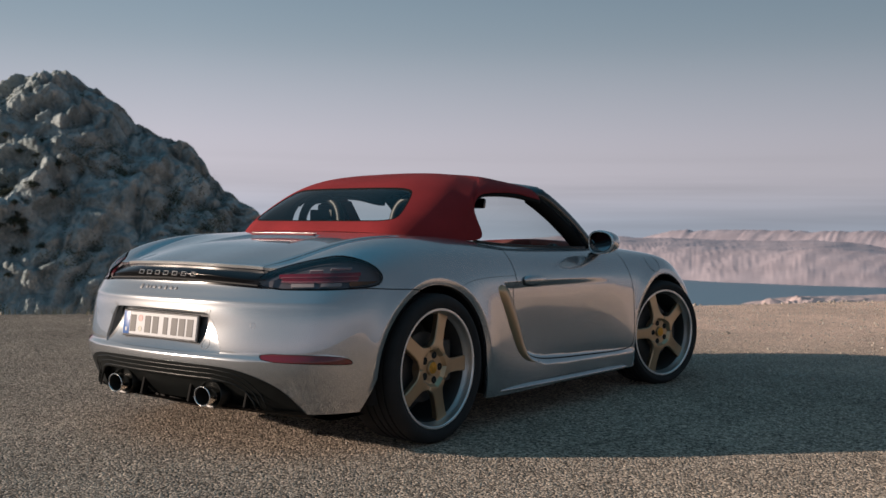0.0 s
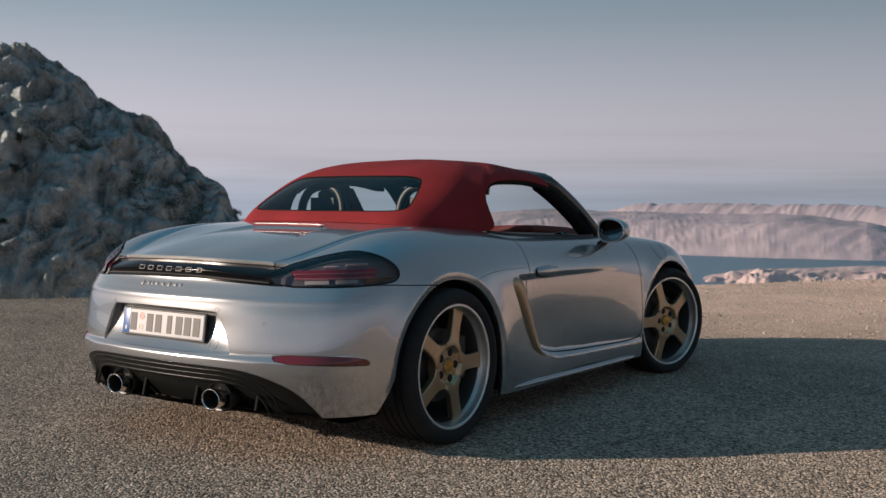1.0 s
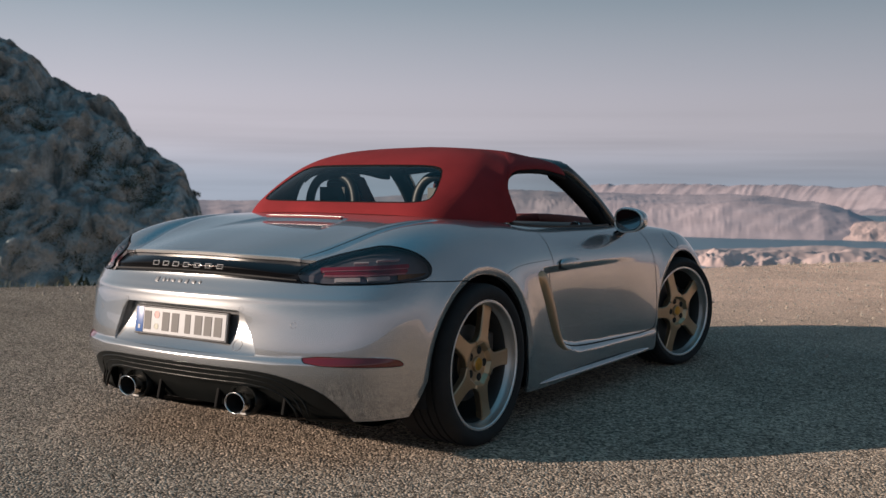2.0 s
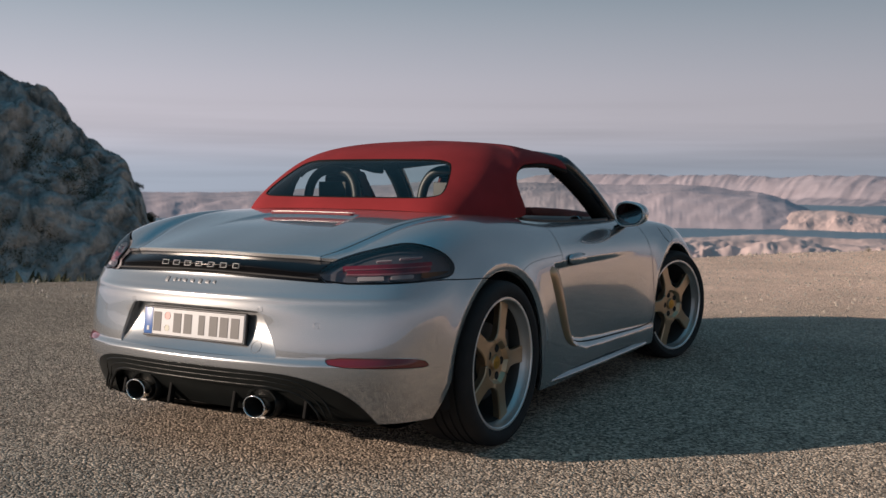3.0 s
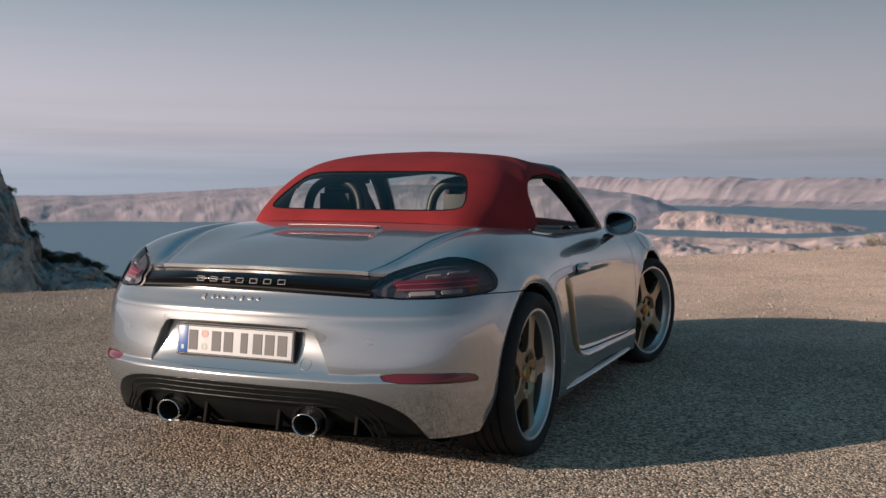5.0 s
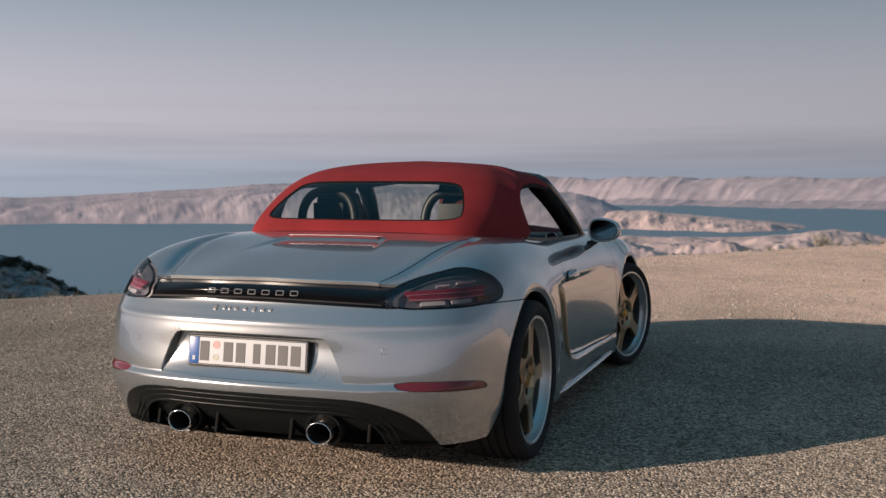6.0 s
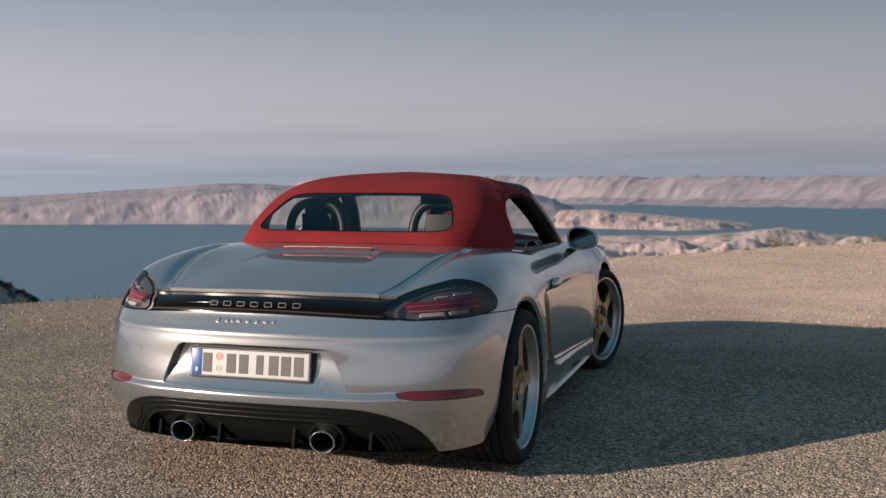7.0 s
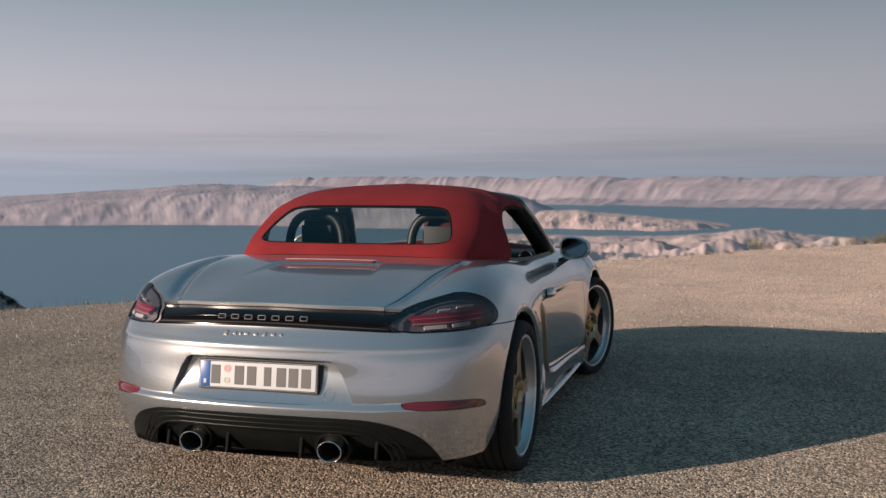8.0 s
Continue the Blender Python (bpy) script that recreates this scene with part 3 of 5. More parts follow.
HILL_TOP = Spline1([-60, -30, -16.4, -11.3, -5.6, -3, -0.3, 1.9, 5.1, 7.8, 9.6, 11.5, 15, 16.6, 19, 22], [2, 8, 13.6, 15.8, 12.8, 11.2, 9.9, 8.4, 4.6, 2.6, -1.6, -4.4, -5.4, -7.0, -8.3, -11.0])


def hill_point(a, d):
    top = float(HILL_TOP.at(np.array([a]))[0])
    k = min(1.0, max(0.0, (d + 16) / 16)) if d < 0 else max(0.0, 1 - (d / 26) ** 2)
    prof = 1 - (1 - k) ** 1.5
    z = -13 + (top + 13) * prof
    p = HILL_AT + HILL_RIGHT * a + HILL_IN * d + Vector((0, 0, z))
    # slabs that dip to one side: ledges, boulders, cracks and pitted skin
    u, w_ = a * 0.80 + z * 0.60, z * 0.80 - a * 0.60
    q = p * 0.16
    warp = Vector((noise.noise(q * 1.6), noise.noise(q * 1.6 + Vector((9, 0, 0))), noise.noise(q * 1.6 + Vector((0, 7, 0))))) * 0.55
    ledge = crease(u * 0.055 + warp.x * 0.5, w_ * 0.17 + warp.y * 0.5, 2.0)
    step = crease(u * 0.16 + warp.y, w_ * 0.34 + warp.x, 5.0)
    cells, _ = noise.voronoi(q * 1.15 + warp)
    fine, _ = noise.voronoi(q * 2.9 + warp * 1.4)
    chips, _ = noise.voronoi(q * 7.5 + warp * 2)
    pits = noise.noise(q * 14) * 0.5 + noise.noise(q * 29) * 0.3
    cracks = 2.6 * min(0.55, cells[1] - cells[0]) ** 0.7 + 1.7 * min(0.5, fine[1] - fine[0]) ** 0.7 + 0.6 * min(0.5, chips[1] - chips[0]) ** 0.8
    bulge = 2.1 * ledge + 1.4 * step + cracks + 0.5 * pits + 0.22 * crease(q.x * 8, q.y * 8, q.z * 8) + 0.14 * crease(q.x * 19, q.y * 19, q.z * 19)
    lean = (-HILL_IN * 0.75 + Vector((0, 0, 0.28)))
    return p + lean * (bulge - 3.15) * (0.45 + 0.55 * min(1.0, prof * 1.5)), cracks + 0.8 * ledge + 0.6 * step


hill = new("rock_hill", grid_mesh("rock_hill", np.linspace(-32, 22, 520), np.linspace(-17, 12, 270), lambda a, d: tuple(hill_point(a, d)[0]), ROCK))
tagged(hill, "craggy grey limestone hill with shrubs in its clefts", "rock", kind="structure")

# ---------------------------------------------------------------- the roadster
car = thing("sports_car", "silver two-seat roadster with closed red canvas top, parked on gravel", "car", pose(0, 0, 0))

# rear centre
rear_middle = [(0, -.810, .205), (0, -.868, .30), (0, -.900, .42), (0, -.888, .56), (0, -.875, .672), (0, -.836, .752), (0, -.784, .820), (0, -.36, .918), (0, .05, .972)]
rear_inner = [(.30, -.795, .205), (.30, -.850, .30), (.305, -.880, .42), (.305, -.870, .56), (.30, -.857, .672), (.29, -.820, .752), (.28, -.767, .818), (.26, -.35, .917), (.24, .055, .970)]
rear_outer = [(.585, -.720, .20), (.59, -.772, .29), (.595, -.806, .41), (.595, -.793, .56), (.588, -.773, .668), (.567, -.743, .750), (.535, -.680, .812), (.48, -.31, .920), (.44, .07, .966)]
# corner
rear_corner = [(.765, -.600, .20), (.785, -.635, .29), (.795, -.655, .41), (.793, -.645, .56), (.783, -.628, .670), (.756, -.588, .770), (.700, -.515, .866), (.62, -.24, .938), (.57, .10, .961)]
corner_side = [(.850, -.40, .20), (.875, -.41, .29), (.888, -.415, .41), (.889, -.41, .56), (.881, -.395, .675), (.856, -.375, .780), (.795, -.335, .880), (.70, -.10, .946), (.63, .16, .956)]
# haunch over the rear wheel
haunch = [(.870, 0, .18), (.895, 0, .28), (.903, 0, .41), (.904, 0, .56), (.897, 0, .69), (.872, .005, .785), (.82, .04, .881), (.735, .15, .938), (.668, .27, .949)]
haunch_front = [(.875, .42, .155), (.892, .42, .26), (.893, .42, .41), (.890, .42, .56), (.884, .42, .69), (.866, .42, .775), (.820, .42, .859), (.755, .44, .915), (.690, .47, .936)]
# flank
flank_rear = [(.866, .75, .15), (.866, .75, .25), (.860, .75, .41), (.861, .75, .56), (.860, .75, .68), (.847, .75, .762), (.812, .75, .836), (.760, .75, .885), (.702, .75, .912)]
door_middle = [(.846, 1.25, .15), (.846, 1.25, .24), (.845, 1.25, .40), (.848, 1.25, .55), (.849, 1.25, .67), (.837, 1.25, .752), (.803, 1.25, .822), (.755, 1.25, .868), (.703, 1.25, .893)]
flank_front = [(.846, 1.75, .15), (.848, 1.75, .24), (.849, 1.75, .40), (.852, 1.75, .55), (.853, 1.75, .67), (.838, 1.75, .752), (.800, 1.75, .822), (.748, 1.76, .868), (.695, 1.76, .888)]
fender_rear = [(.862, 2.10, .16), (.872, 2.10, .25), (.872, 2.10, .40), (.870, 2.10, .55), (.864, 2.10, .67), (.842, 2.10, .755), (.795, 2.09, .826), (.715, 2.05, .878), (.640, 1.96, .898)]
# front wheel and nose
fender = [(.868, 2.449, .17), (.888, 2.449, .27), (.894, 2.449, .41), (.893, 2.449, .56), (.882, 2.449, .67), (.852, 2.449, .762), (.79, 2.46, .832), (.65, 2.33, .872), (.47, 2.08, .910)]
nose_corner = [(.815, 2.92, .18), (.832, 2.92, .28), (.838, 2.92, .40), (.836, 2.91, .52), (.822, 2.88, .62), (.786, 2.83, .702), (.705, 2.74, .772), (.50, 2.50, .842), (.28, 2.16, .924)]
nose_side = [(.50, 3.26, .18), (.52, 3.28, .28), (.53, 3.29, .40), (.52, 3.27, .50), (.50, 3.22, .58), (.46, 3.14, .645), (.40, 2.98, .710), (.26, 2.62, .812), (.13, 2.19, .931)]
nose_middle = [(0, 3.38, .18), (0, 3.42, .28), (0, 3.44, .40), (0, 3.42, .50), (0, 3.36, .57), (0, 3.27, .63), (0, 3.06, .700), (0, 2.66, .806), (0, 2.20, .934)]
BODY = Loft([rear_middle, rear_inner, rear_outer, rear_corner, corner_side, haunch, haunch_front, flank_rear, door_middle, flank_front, fender_rear, fender, nose_corner, nose_side, nose_middle])


def slot_y(z):
    """The slanting line of the side intake."""
    return .608 + (.695 - z) * .60 + np.interp(z, [.277, .29, .301, .32, .343, .38, .42], [.133, .09, .054, .027, .010, .002, 0])


def lid_seam(y):
    """Half width of the engine lid along the car."""
    return np.interp(y, [-.80, -.74, -.60, -.45, -.20, .06], [.425, .445, .500, .540, .580, .600])


def arch_flare(d):
    """A broad swell round a wheel opening that is chamfered inwards at the lip."""
    d = np.maximum(d, 0)
    return .012 * np.exp(-(d / .07) ** 2) - .42 * np.maximum(.030 - d, 0)


def scoop(p):
    """The door's hollow that leads into the side intake."""
    y, z = p[:, 1], p[:, 2]
    d = y - slot_y(z)
    run = np.where(d > 0, np.clip(1 - d / 1.20, 0, 1) ** 1.15, 0)
    seam = np.interp(y, [.70, .785, .86, .95, 1.05, 1.35, 1.95], [.42, .375, .330, .304, .289, .276, .264])
    band = smooth(seam - .028, seam + .024, z) * (1 - smooth(.688, .724, z))
    sill = .004 * (1 - smooth(seam - .012, seam + .003, z)) * smooth(.85, 1.10, y) * (1 - smooth(1.80, 2.08, y))
    side = (p[:, 0] > .7) & (y > .3) & (y < 2.1)
    # ledge along the bumper's lower edge and the fold under the lights
    rear = 1 - smooth(-.78, -.52, y)
    ledge = .014 * (1 - smooth(.428, .456, z)) * smooth(.30, .40, z) + .003 * np.exp(-((z - .668) / .014) ** 2)
    # engine lid: shallow centre panel behind the brake light, and a valley beside its seam
    x = p[:, 0]
    flare = np.where(x > .6, arch_flare(rear_arch(p)) * smooth(.22, .42, z) + .8 * arch_flare(front_arch(p)), 0.0)
    deck = smooth(.80, .86, z) * (1 - smooth(-.02, .06, y))
    centre = -.010 * (1 - smooth(.222 - .20 * (y + .11), .262 - .22 * (y + .11), x)) * smooth(-.46, -.14, y) * (1 - smooth(-.124, -.104, y))
    valley = -.018 * np.exp(-((x - lid_seam(y) - .032) / .030) ** 2)
    return flare + np.where(side, sill - .034 * run * band, np.where(y < .06, ledge * rear + deck * (centre + valley), 0.0))


BODY.bend = scoop


def arch(p, cy, cz, a, b):
    """Positive outside a wheel opening."""
    y, z = p[:, 1] - cy, p[:, 2] - cz
    aa = np.where(z > 0, a, a + np.where(y > 0, .12, .42) * np.maximum(-z, 0) * (1 if cy < 1 else .3))
    bb = np.where(z > 0, b, 9.0)
    d = (np.hypot(y / aa, z / bb) - 1) * a
    return np.where(p[:, 0] > .45, d, 1.0)


def rear_arch(p):
    return arch(p, 0.0, .345, .405, .388)


def front_arch(p):
    return arch(p, 2.449, .335, .388, .385)


# outlines; u = x + y runs round the rear corner
LIGHT = rounded([(-.250, .755), (-.222, .790), (-.05, .829), (.12, .857), (.245, .872), (.36, .858), (.452, .831), (.508, .794), (.514, .765), (.488, .742), (.40, .731), (.2, .724), (-.20, .724)], 1)
DIFF = rounded([(-.5, .405), (.36, .403), (.51, .388), (.62, .340), (.690, .262), (.735, .1), (-.5, .1)], 2)
DIFF_IN = rounded([(-.6, .337), (.37, .336), (.455, .322), (.512, .280), (.545, .22), (.56, .1), (-.6, .1)], 2)
RECESS = rounded([(-.30, .624), (.30, .624), (.340, .604), (.404, .464), (.39, .448), (-.39, .448), (-.404, .464), (-.340, .604)], 1)
REFLECT = rounded([(-.240, .462), (.10, .457), (.29, .444), (.335, .416), (.30, .412), (.10, .420), (-.21, .430)], 1)
DOOR = rounded([(.70, 1.2), (.712, .80), (.725, .70), (.752, .50), (.785, .40), (.835, .350), (.92, .312), (1.04, .291), (1.35, .276), (1.95, .264), (2.03, .30), (2.03, .60), (1.985, .80), (1.93, 1.2)], 2)


def uz(p):
    return np.stack([p[:, 0] + p[:, 1], p[:, 2]], 1)


def xz(p):
    return np.stack([p[:, 0], p[:, 2]], 1)


def yz(p):
    return np.stack([p[:, 1], p[:, 2]], 1)


def tail(p):
    return p[:, 1] < -.25


def f_light(p):
    return np.where(tail(p), inside(uz(p), LIGHT), -1.0)


def f_diff(p):
    return np.where(tail(p), inside(xz(p), DIFF), -1.0)


def f_recess(p):
    return np.where(tail(p), inside(xz(p), RECESS), -1.0)


def f_reflect(p):
    return np.where(tail(p), inside(uz(p), REFLECT), -1.0)


def band_z(p):
    """Height along the rear band, which droops a little towards the lights."""
    return p[:, 2] + .055 * np.minimum(p[:, 0], .55) ** 2


def f_strip(p):
    """The dark band between the tail lights."""
    return np.where(tail(p) & (p[:, 0] + p[:, 1] < 0), np.minimum(band_z(p) - .746, .8275 - band_z(p)), -1.0)


def bumper_line(p):
    """Positive below the seam between bumper and quarter panel."""
    u = p[:, 0] + p[:, 1]
    zc = .746 - .055 * np.minimum(p[:, 0], .55) ** 2 - np.where(u < .45, 0, .05 * (u - .45))
    return np.where(p[:, 1] < .1, zc - p[:, 2], -1.0)


def f_door(p):
    return np.where(p[:, 0] > .5, inside(yz(p), DOOR), -1.0)


def slot_half(z):
    """Half width of the side intake's opening."""
    return np.interp(z, [.28, .295, .34, .50, .66, .698, .714], [0, .022, .038, .049, .056, .046, 0])


def f_slot(p):
    y, z = p[:, 1], p[:, 2]
    return np.where((p[:, 0] > .7), slot_half(z) - .001 - np.abs(y - slot_y(z) + .040), -1.0)


def lid_edge(p):
    """Positive on the engine lid."""
    return np.minimum(lid_seam(p[:, 1]) - p[:, 0], np.where((p[:, 1] < .2) & (p[:, 2] > .775), 1.0, -1.0))


GAP = .0022
full = BODY.grid(.011, 136)
full = clip(BODY, clip(BODY, full, rear_arch), front_arch)

# rear bumper with its openings
bumper = clip(BODY, full, lambda p: np.minimum(bumper_line(p) - GAP, np.where(p[:, 1] < -.05, 1.0, -1.0)))
for fn in (f_diff, f_recess, f_reflect, f_light):
    bumper = clip(BODY, bumper, lambda p, fn=fn: -fn(p) - .001)
panel("rear_bumper", BODY, bumper, PAINT, car, both=True)

# upper body: everything above the seam except lid, door, light, strip, intake
shell_g = clip(BODY, full, lambda p: -bumper_line(p) - GAP)
for fn in (f_light, f_strip, f_slot):
    shell_g = clip(BODY, shell_g, lambda p, fn=fn: -fn(p) - .001)
lid = clip(BODY, shell_g, lambda p: lid_edge(p) - GAP)
rest = clip(BODY, shell_g, lambda p: -lid_edge(p) - GAP)
door = clip(BODY, rest, lambda p: f_door(p) - 1.6 * GAP)
rest = clip(BODY, rest, lambda p: -f_door(p) - 1.6 * GAP)
panel("engine_lid", BODY, lid, PAINT, car, both=True, lip=.02)
panel("body_shell", BODY, rest, PAINT, car, both=True)
for mirror in (False, True):
    panel("door", BODY, door, PAINT, car, mirror=mirror)
liner = BODY.grid(.03, 50)
liner = clip(BODY, clip(BODY, liner, rear_arch), front_arch)
for fn in (f_diff, f_recess, f_slot, f_light):
    liner = clip(BODY, liner, lambda p, fn=fn: -fn(p) - .004)
panel("inner_body", BODY, liner, GROOVE, car, off=-.019, lip=0, both=True, label="black inner body behind the panel gaps")

# tail lights, light band, reflectors
for mirror in (False, True):
    g = clip(BODY, BODY.grid(.010, 110, .3, 1.5, 3.5, 7), lambda p: f_light(p) - .002)
    lamp = panel("tail_light", BODY, g, DARK_LENS, car, off=.002, lip=0, mirror=mirror, label="smoked tail light with red light bars")
    lamp.visible_shadow = False
    g = clip(BODY, BODY.grid(.012, 90, .3, 1.6, 3.4, 7.1), lambda p: f_light(p) + .010)
    panel("lamp_housing", BODY, g, HOUSING, lamp, off=-.030, lip=0, mirror=mirror, label="dull silver lamp housing")
    g = clip(BODY, clip(BODY, BODY.grid(.010, 110, .3, 1.5, 3.5, 7), lambda p: f_light(p) - .002), lambda p: .0055 - f_light(p))
    panel("lamp_rim", BODY, g, BAND, lamp, off=.0025, lip=.010, mirror=mirror, label="black rim round the lens")
    for nm, z0, z1, u0, u1, m_, off in (("light_bar", .786, .800, -.12, .38, LIGHT_RED, -.012), ("light_bar", .782, .7845, -.11, .375, PINK_LENS, -.009), ("light_bar", .768, .780, -.10, .37, LIGHT_RED, -.012),
                                        ("light_bar", .762, .766, -.11, .36, PINK_LENS, -.010), ("reflector", .812, .8165, .06, .15, LAMP_WHITE, -.012), ("reflector", .818, .823, .19, .33, LAMP_WHITE, -.012),
                                        ("reflector", .742, .756, -.05, .09, LAMP_WHITE, -.010), ("reflector", .743, .757, .13, .26, LAMP_WHITE, -.010)):
        h = clip(BODY, BODY.grid(.008, 240, .3, 1.5, 4, 6.5), lambda p: np.where(tail(p), np.minimum(np.minimum(uz(p)[:, 0] - u0, u1 - uz(p)[:, 0]), np.minimum(p[:, 2] - z0 - .012 * (uz(p)[:, 0] - .1), z1 - p[:, 2] + .012 * (uz(p)[:, 0] - .1))), -1.0))
        panel(nm, BODY, h, m_, lamp, off=off, lip=.012, mirror=mirror)
    h = clip(BODY, BODY.grid(.010, 160, .3, 1.6, 3.8, 6), lambda p: np.where(uz(p)[:, 0] > .30, np.minimum(f_light(p) - .016, .764 - p[:, 2]), -1.0))
    panel("amber_cell", BODY, h, AMBER, lamp, off=-.012, lip=.008, mirror=mirror, label="amber side marker cell")
    g = clip(BODY, BODY.grid(.010, 160, .3, 1.5, 1, 4), lambda p: f_reflect(p) - .001)
    panel("reflector_strip", BODY, g, RED_LENS, car, off=-.003, mirror=mirror, label="slim red bumper reflector")
g = clip(BODY, clip(BODY, BODY.grid(.016, 160, 0, 1.2, 3.5, 7), f_strip), lambda p: -f_light(p) - .001)
band = panel("light_band", BODY, g, BAND, car, off=-.014, both=True, label="gloss black band between the tail lights")
h = clip(BODY, BODY.grid(.016, 240, 0, 1.0, 4, 6.3), lambda p: np.where(tail(p) & (uz(p)[:, 0] < -.24), .0022 - np.abs(band_z(p) - .757), -1.0))
panel("slat", BODY, h, GROOVE, band, off=-.006, lip=.006, both=True)
h = clip(BODY, BODY.grid(.016, 240, 0, 1.0, 5, 6.6), lambda p: np.where(tail(p) & (uz(p)[:, 0] < -.20), .0010 - np.abs(band_z(p) - .8288), -1.0))
panel("lid_trim", BODY, h, POLISHED, car, off=.001, lip=.012, both=True, label="bright trim along the lid edge")

# number plate recess
_s, _w, _ = BODY.grid(.012, 160, 0, 1.0, 1.0, 6.2)
_tail = BODY.at(_s, _w)


def tail_y(x, z):
    """Depth of the rear face at a place across and up."""
    d = (_tail[:, 0] - abs(x)) ** 2 + (_tail[:, 2] - z) ** 2
    i = np.argsort(d)[:4]
    k = 1 / (d[i] + 1e-7)
    return float((k * _tail[i, 1]).sum() / k.sum())


_fs, _fw, _ = BODY.grid(.012, 110, 1.2, BODY.end - .6, .3, 6.5)
_flank = BODY.at(_fs, _fw)


def flank_x(y, z):
    """Outward reach of the right flank at a place along and up."""
    d = (_flank[:, 1] - y) ** 2 + (_flank[:, 2] - z) ** 2
    i = np.argsort(d)[:4]
    k = 1 / (d[i] + 1e-7)
    return float((k * _flank[i, 0]).sum() / k.sum())


def recess_half(z):
    return float(np.interp(z, [.448, .464, .604, .617, .624], [.391, .404, .340, .325, .30]))


def recess_y(x, z):
    """Depth of the recess behind the plate."""
    flush, deep = tail_y(x, z) + .002, -.826 + .05 * (.546 - z)
    k = min(1.0, max(0.0, (z - .449) / .155))
    return flush + (max(deep, flush) - flush) * (1 - (1 - k) ** 1.8)


rows = [.448, .456, .464, .474, .486, .498, .52, .55, .58, .60, .61, .617, .624]
cols = np.linspace(-1, 1, 33)
pv, pf = [], []
for z in rows:
    h = recess_half(z) + .001
    for c in cols:
        x = c * h
        pv.append((x, recess_y(x, z), z))
nc = len(cols)
pf = [(i * nc + j, i * nc + j + 1, (i + 1) * nc + j + 1, (i + 1) * nc + j) for i in range(len(rows) - 1) for j in range(nc - 1)]
recess = part("plate_recess", mesh("plate_recess", pv, pf, PAINT), car)
wall, wf = [], []
loop = [(r, 0) for r in range(len(rows))] + [(len(rows) - 1, j) for j in range(1, nc)] + [(r, nc - 1) for r in range(len(rows) - 2, -1, -1)]
for r, j in loop:
    x, y, z = pv[r * nc + j]
    wall += [(x, y, z), (x, tail_y(x, z) - .0005, z)]
for i in range(len(loop) - 1):
    wf.append((2 * i, 2 * i + 2, 2 * i + 3, 2 * i + 1))
part("recess_wall", mesh("recess_wall", wall, wf, PAINT), recess)

PLATE_M = pose(-.008, -.8630, .546, -7)       # its face looks back, leaning a little
plate = part("number_plate", box("number_plate", (.520, .006, .111), PLATE_M, PLATE_WHITE, .002), car, "white registration plate with blue end band")
part("plate_frame", box("plate_frame", (.530, .008, .120), PLATE_M @ pose(0, .004, 0), INK, .003), plate)
part("blue_band", box("blue_band", (.044, .002, .103), PLATE_M @ pose(-.2345, -.0032, 0), PLATE_BLUE, .0008), plate)
part("rim_line", box("rim_line", (.516, .0012, .003), PLATE_M @ pose(0, -.0032, .0525), INK, .0003), plate)
part("rim_line", box("rim_line", (.516, .0012, .003), PLATE_M @ pose(0, -.0032, -.0525), INK, .0003), plate)
part("rim_line", box("rim_line", (.003, .0012, .106), PLATE_M @ pose(.2565, -.0032, 0), INK, .0003), plate)
for x, w in ((-.187, .042), (-.081, .042), (-.026, .042), (.045, .032), (.105, .042), (.158, .042), (.213, .042)):
    part("character_bar", box("character_bar", (w, .0020, .076), PLATE_M @ pose(x, -.0036, -.001), PLATE_GREY, .0009, 1), plate)
part("country_bar", box("country_bar", (.012, .0012, .017), PLATE_M @ pose(-.2345, -.0046, -.030), PLATE_WHITE, .0004, 1), plate)
part("seal_disc", lathe("seal_disc", [(0, 0.0005), (0, .015), (.001, .015)], mat("faded_seal", (.55, .30, .28), .5), 24, PLATE_M @ pose(-.134, -.0034, .024) @ pose(0, 0, 0, 0, 0, -90)), plate)
part("seal_disc", lathe("seal_disc", [(0, 0.0005), (0, .012), (.001, .012)], mat("pale_seal", (.45, .44, .36), .5), 24, PLATE_M @ pose(-.134, -.0034, -.024) @ pose(0, 0, 0, 0, 0, -90)), plate)

# maker's letters as plain bright bars on the band, and the model script as a slanting bar group
for k in range(7):
    x = (k - 3) * .0605
    bx = tail_y(x, .775) + .004
    for sx_, sz_, dx_, dz_ in ((.033, .0026, 0, .0085), (.033, .0026, 0, -.0085), (.0026, .016, -.0152, 0), (.0026, .016, .0152, 0)):
        part("badge_bar", box("badge_bar", (sx_, .004, sz_), pose(x, bx, .780, -20) @ pose(dx_, 0, dz_), BADGE, .001, 1), band, "bright bar badge")
for k, (x, w, h) in enumerate(((-.112, .016, .024), (-.086, .014, .016), (-.070, .010, .013), (-.052, .020, .013), (-.026, .018, .014), (.0, .014, .020), (.024, .020, .014), (.046, .012, .013), (.083, .024, .016), (.112, .022, .016))):
    part("script_bar", box("script_bar", (w, .004, h), pose(x * 1.55 + .020, tail_y(x * 1.55 + .02, .715) - .001, .716 - (.010 if k > 7 else 0), -33) @ pose(0, 0, 0, 0, 12, 0), BADGE, .0015), car, "bright model script bar")
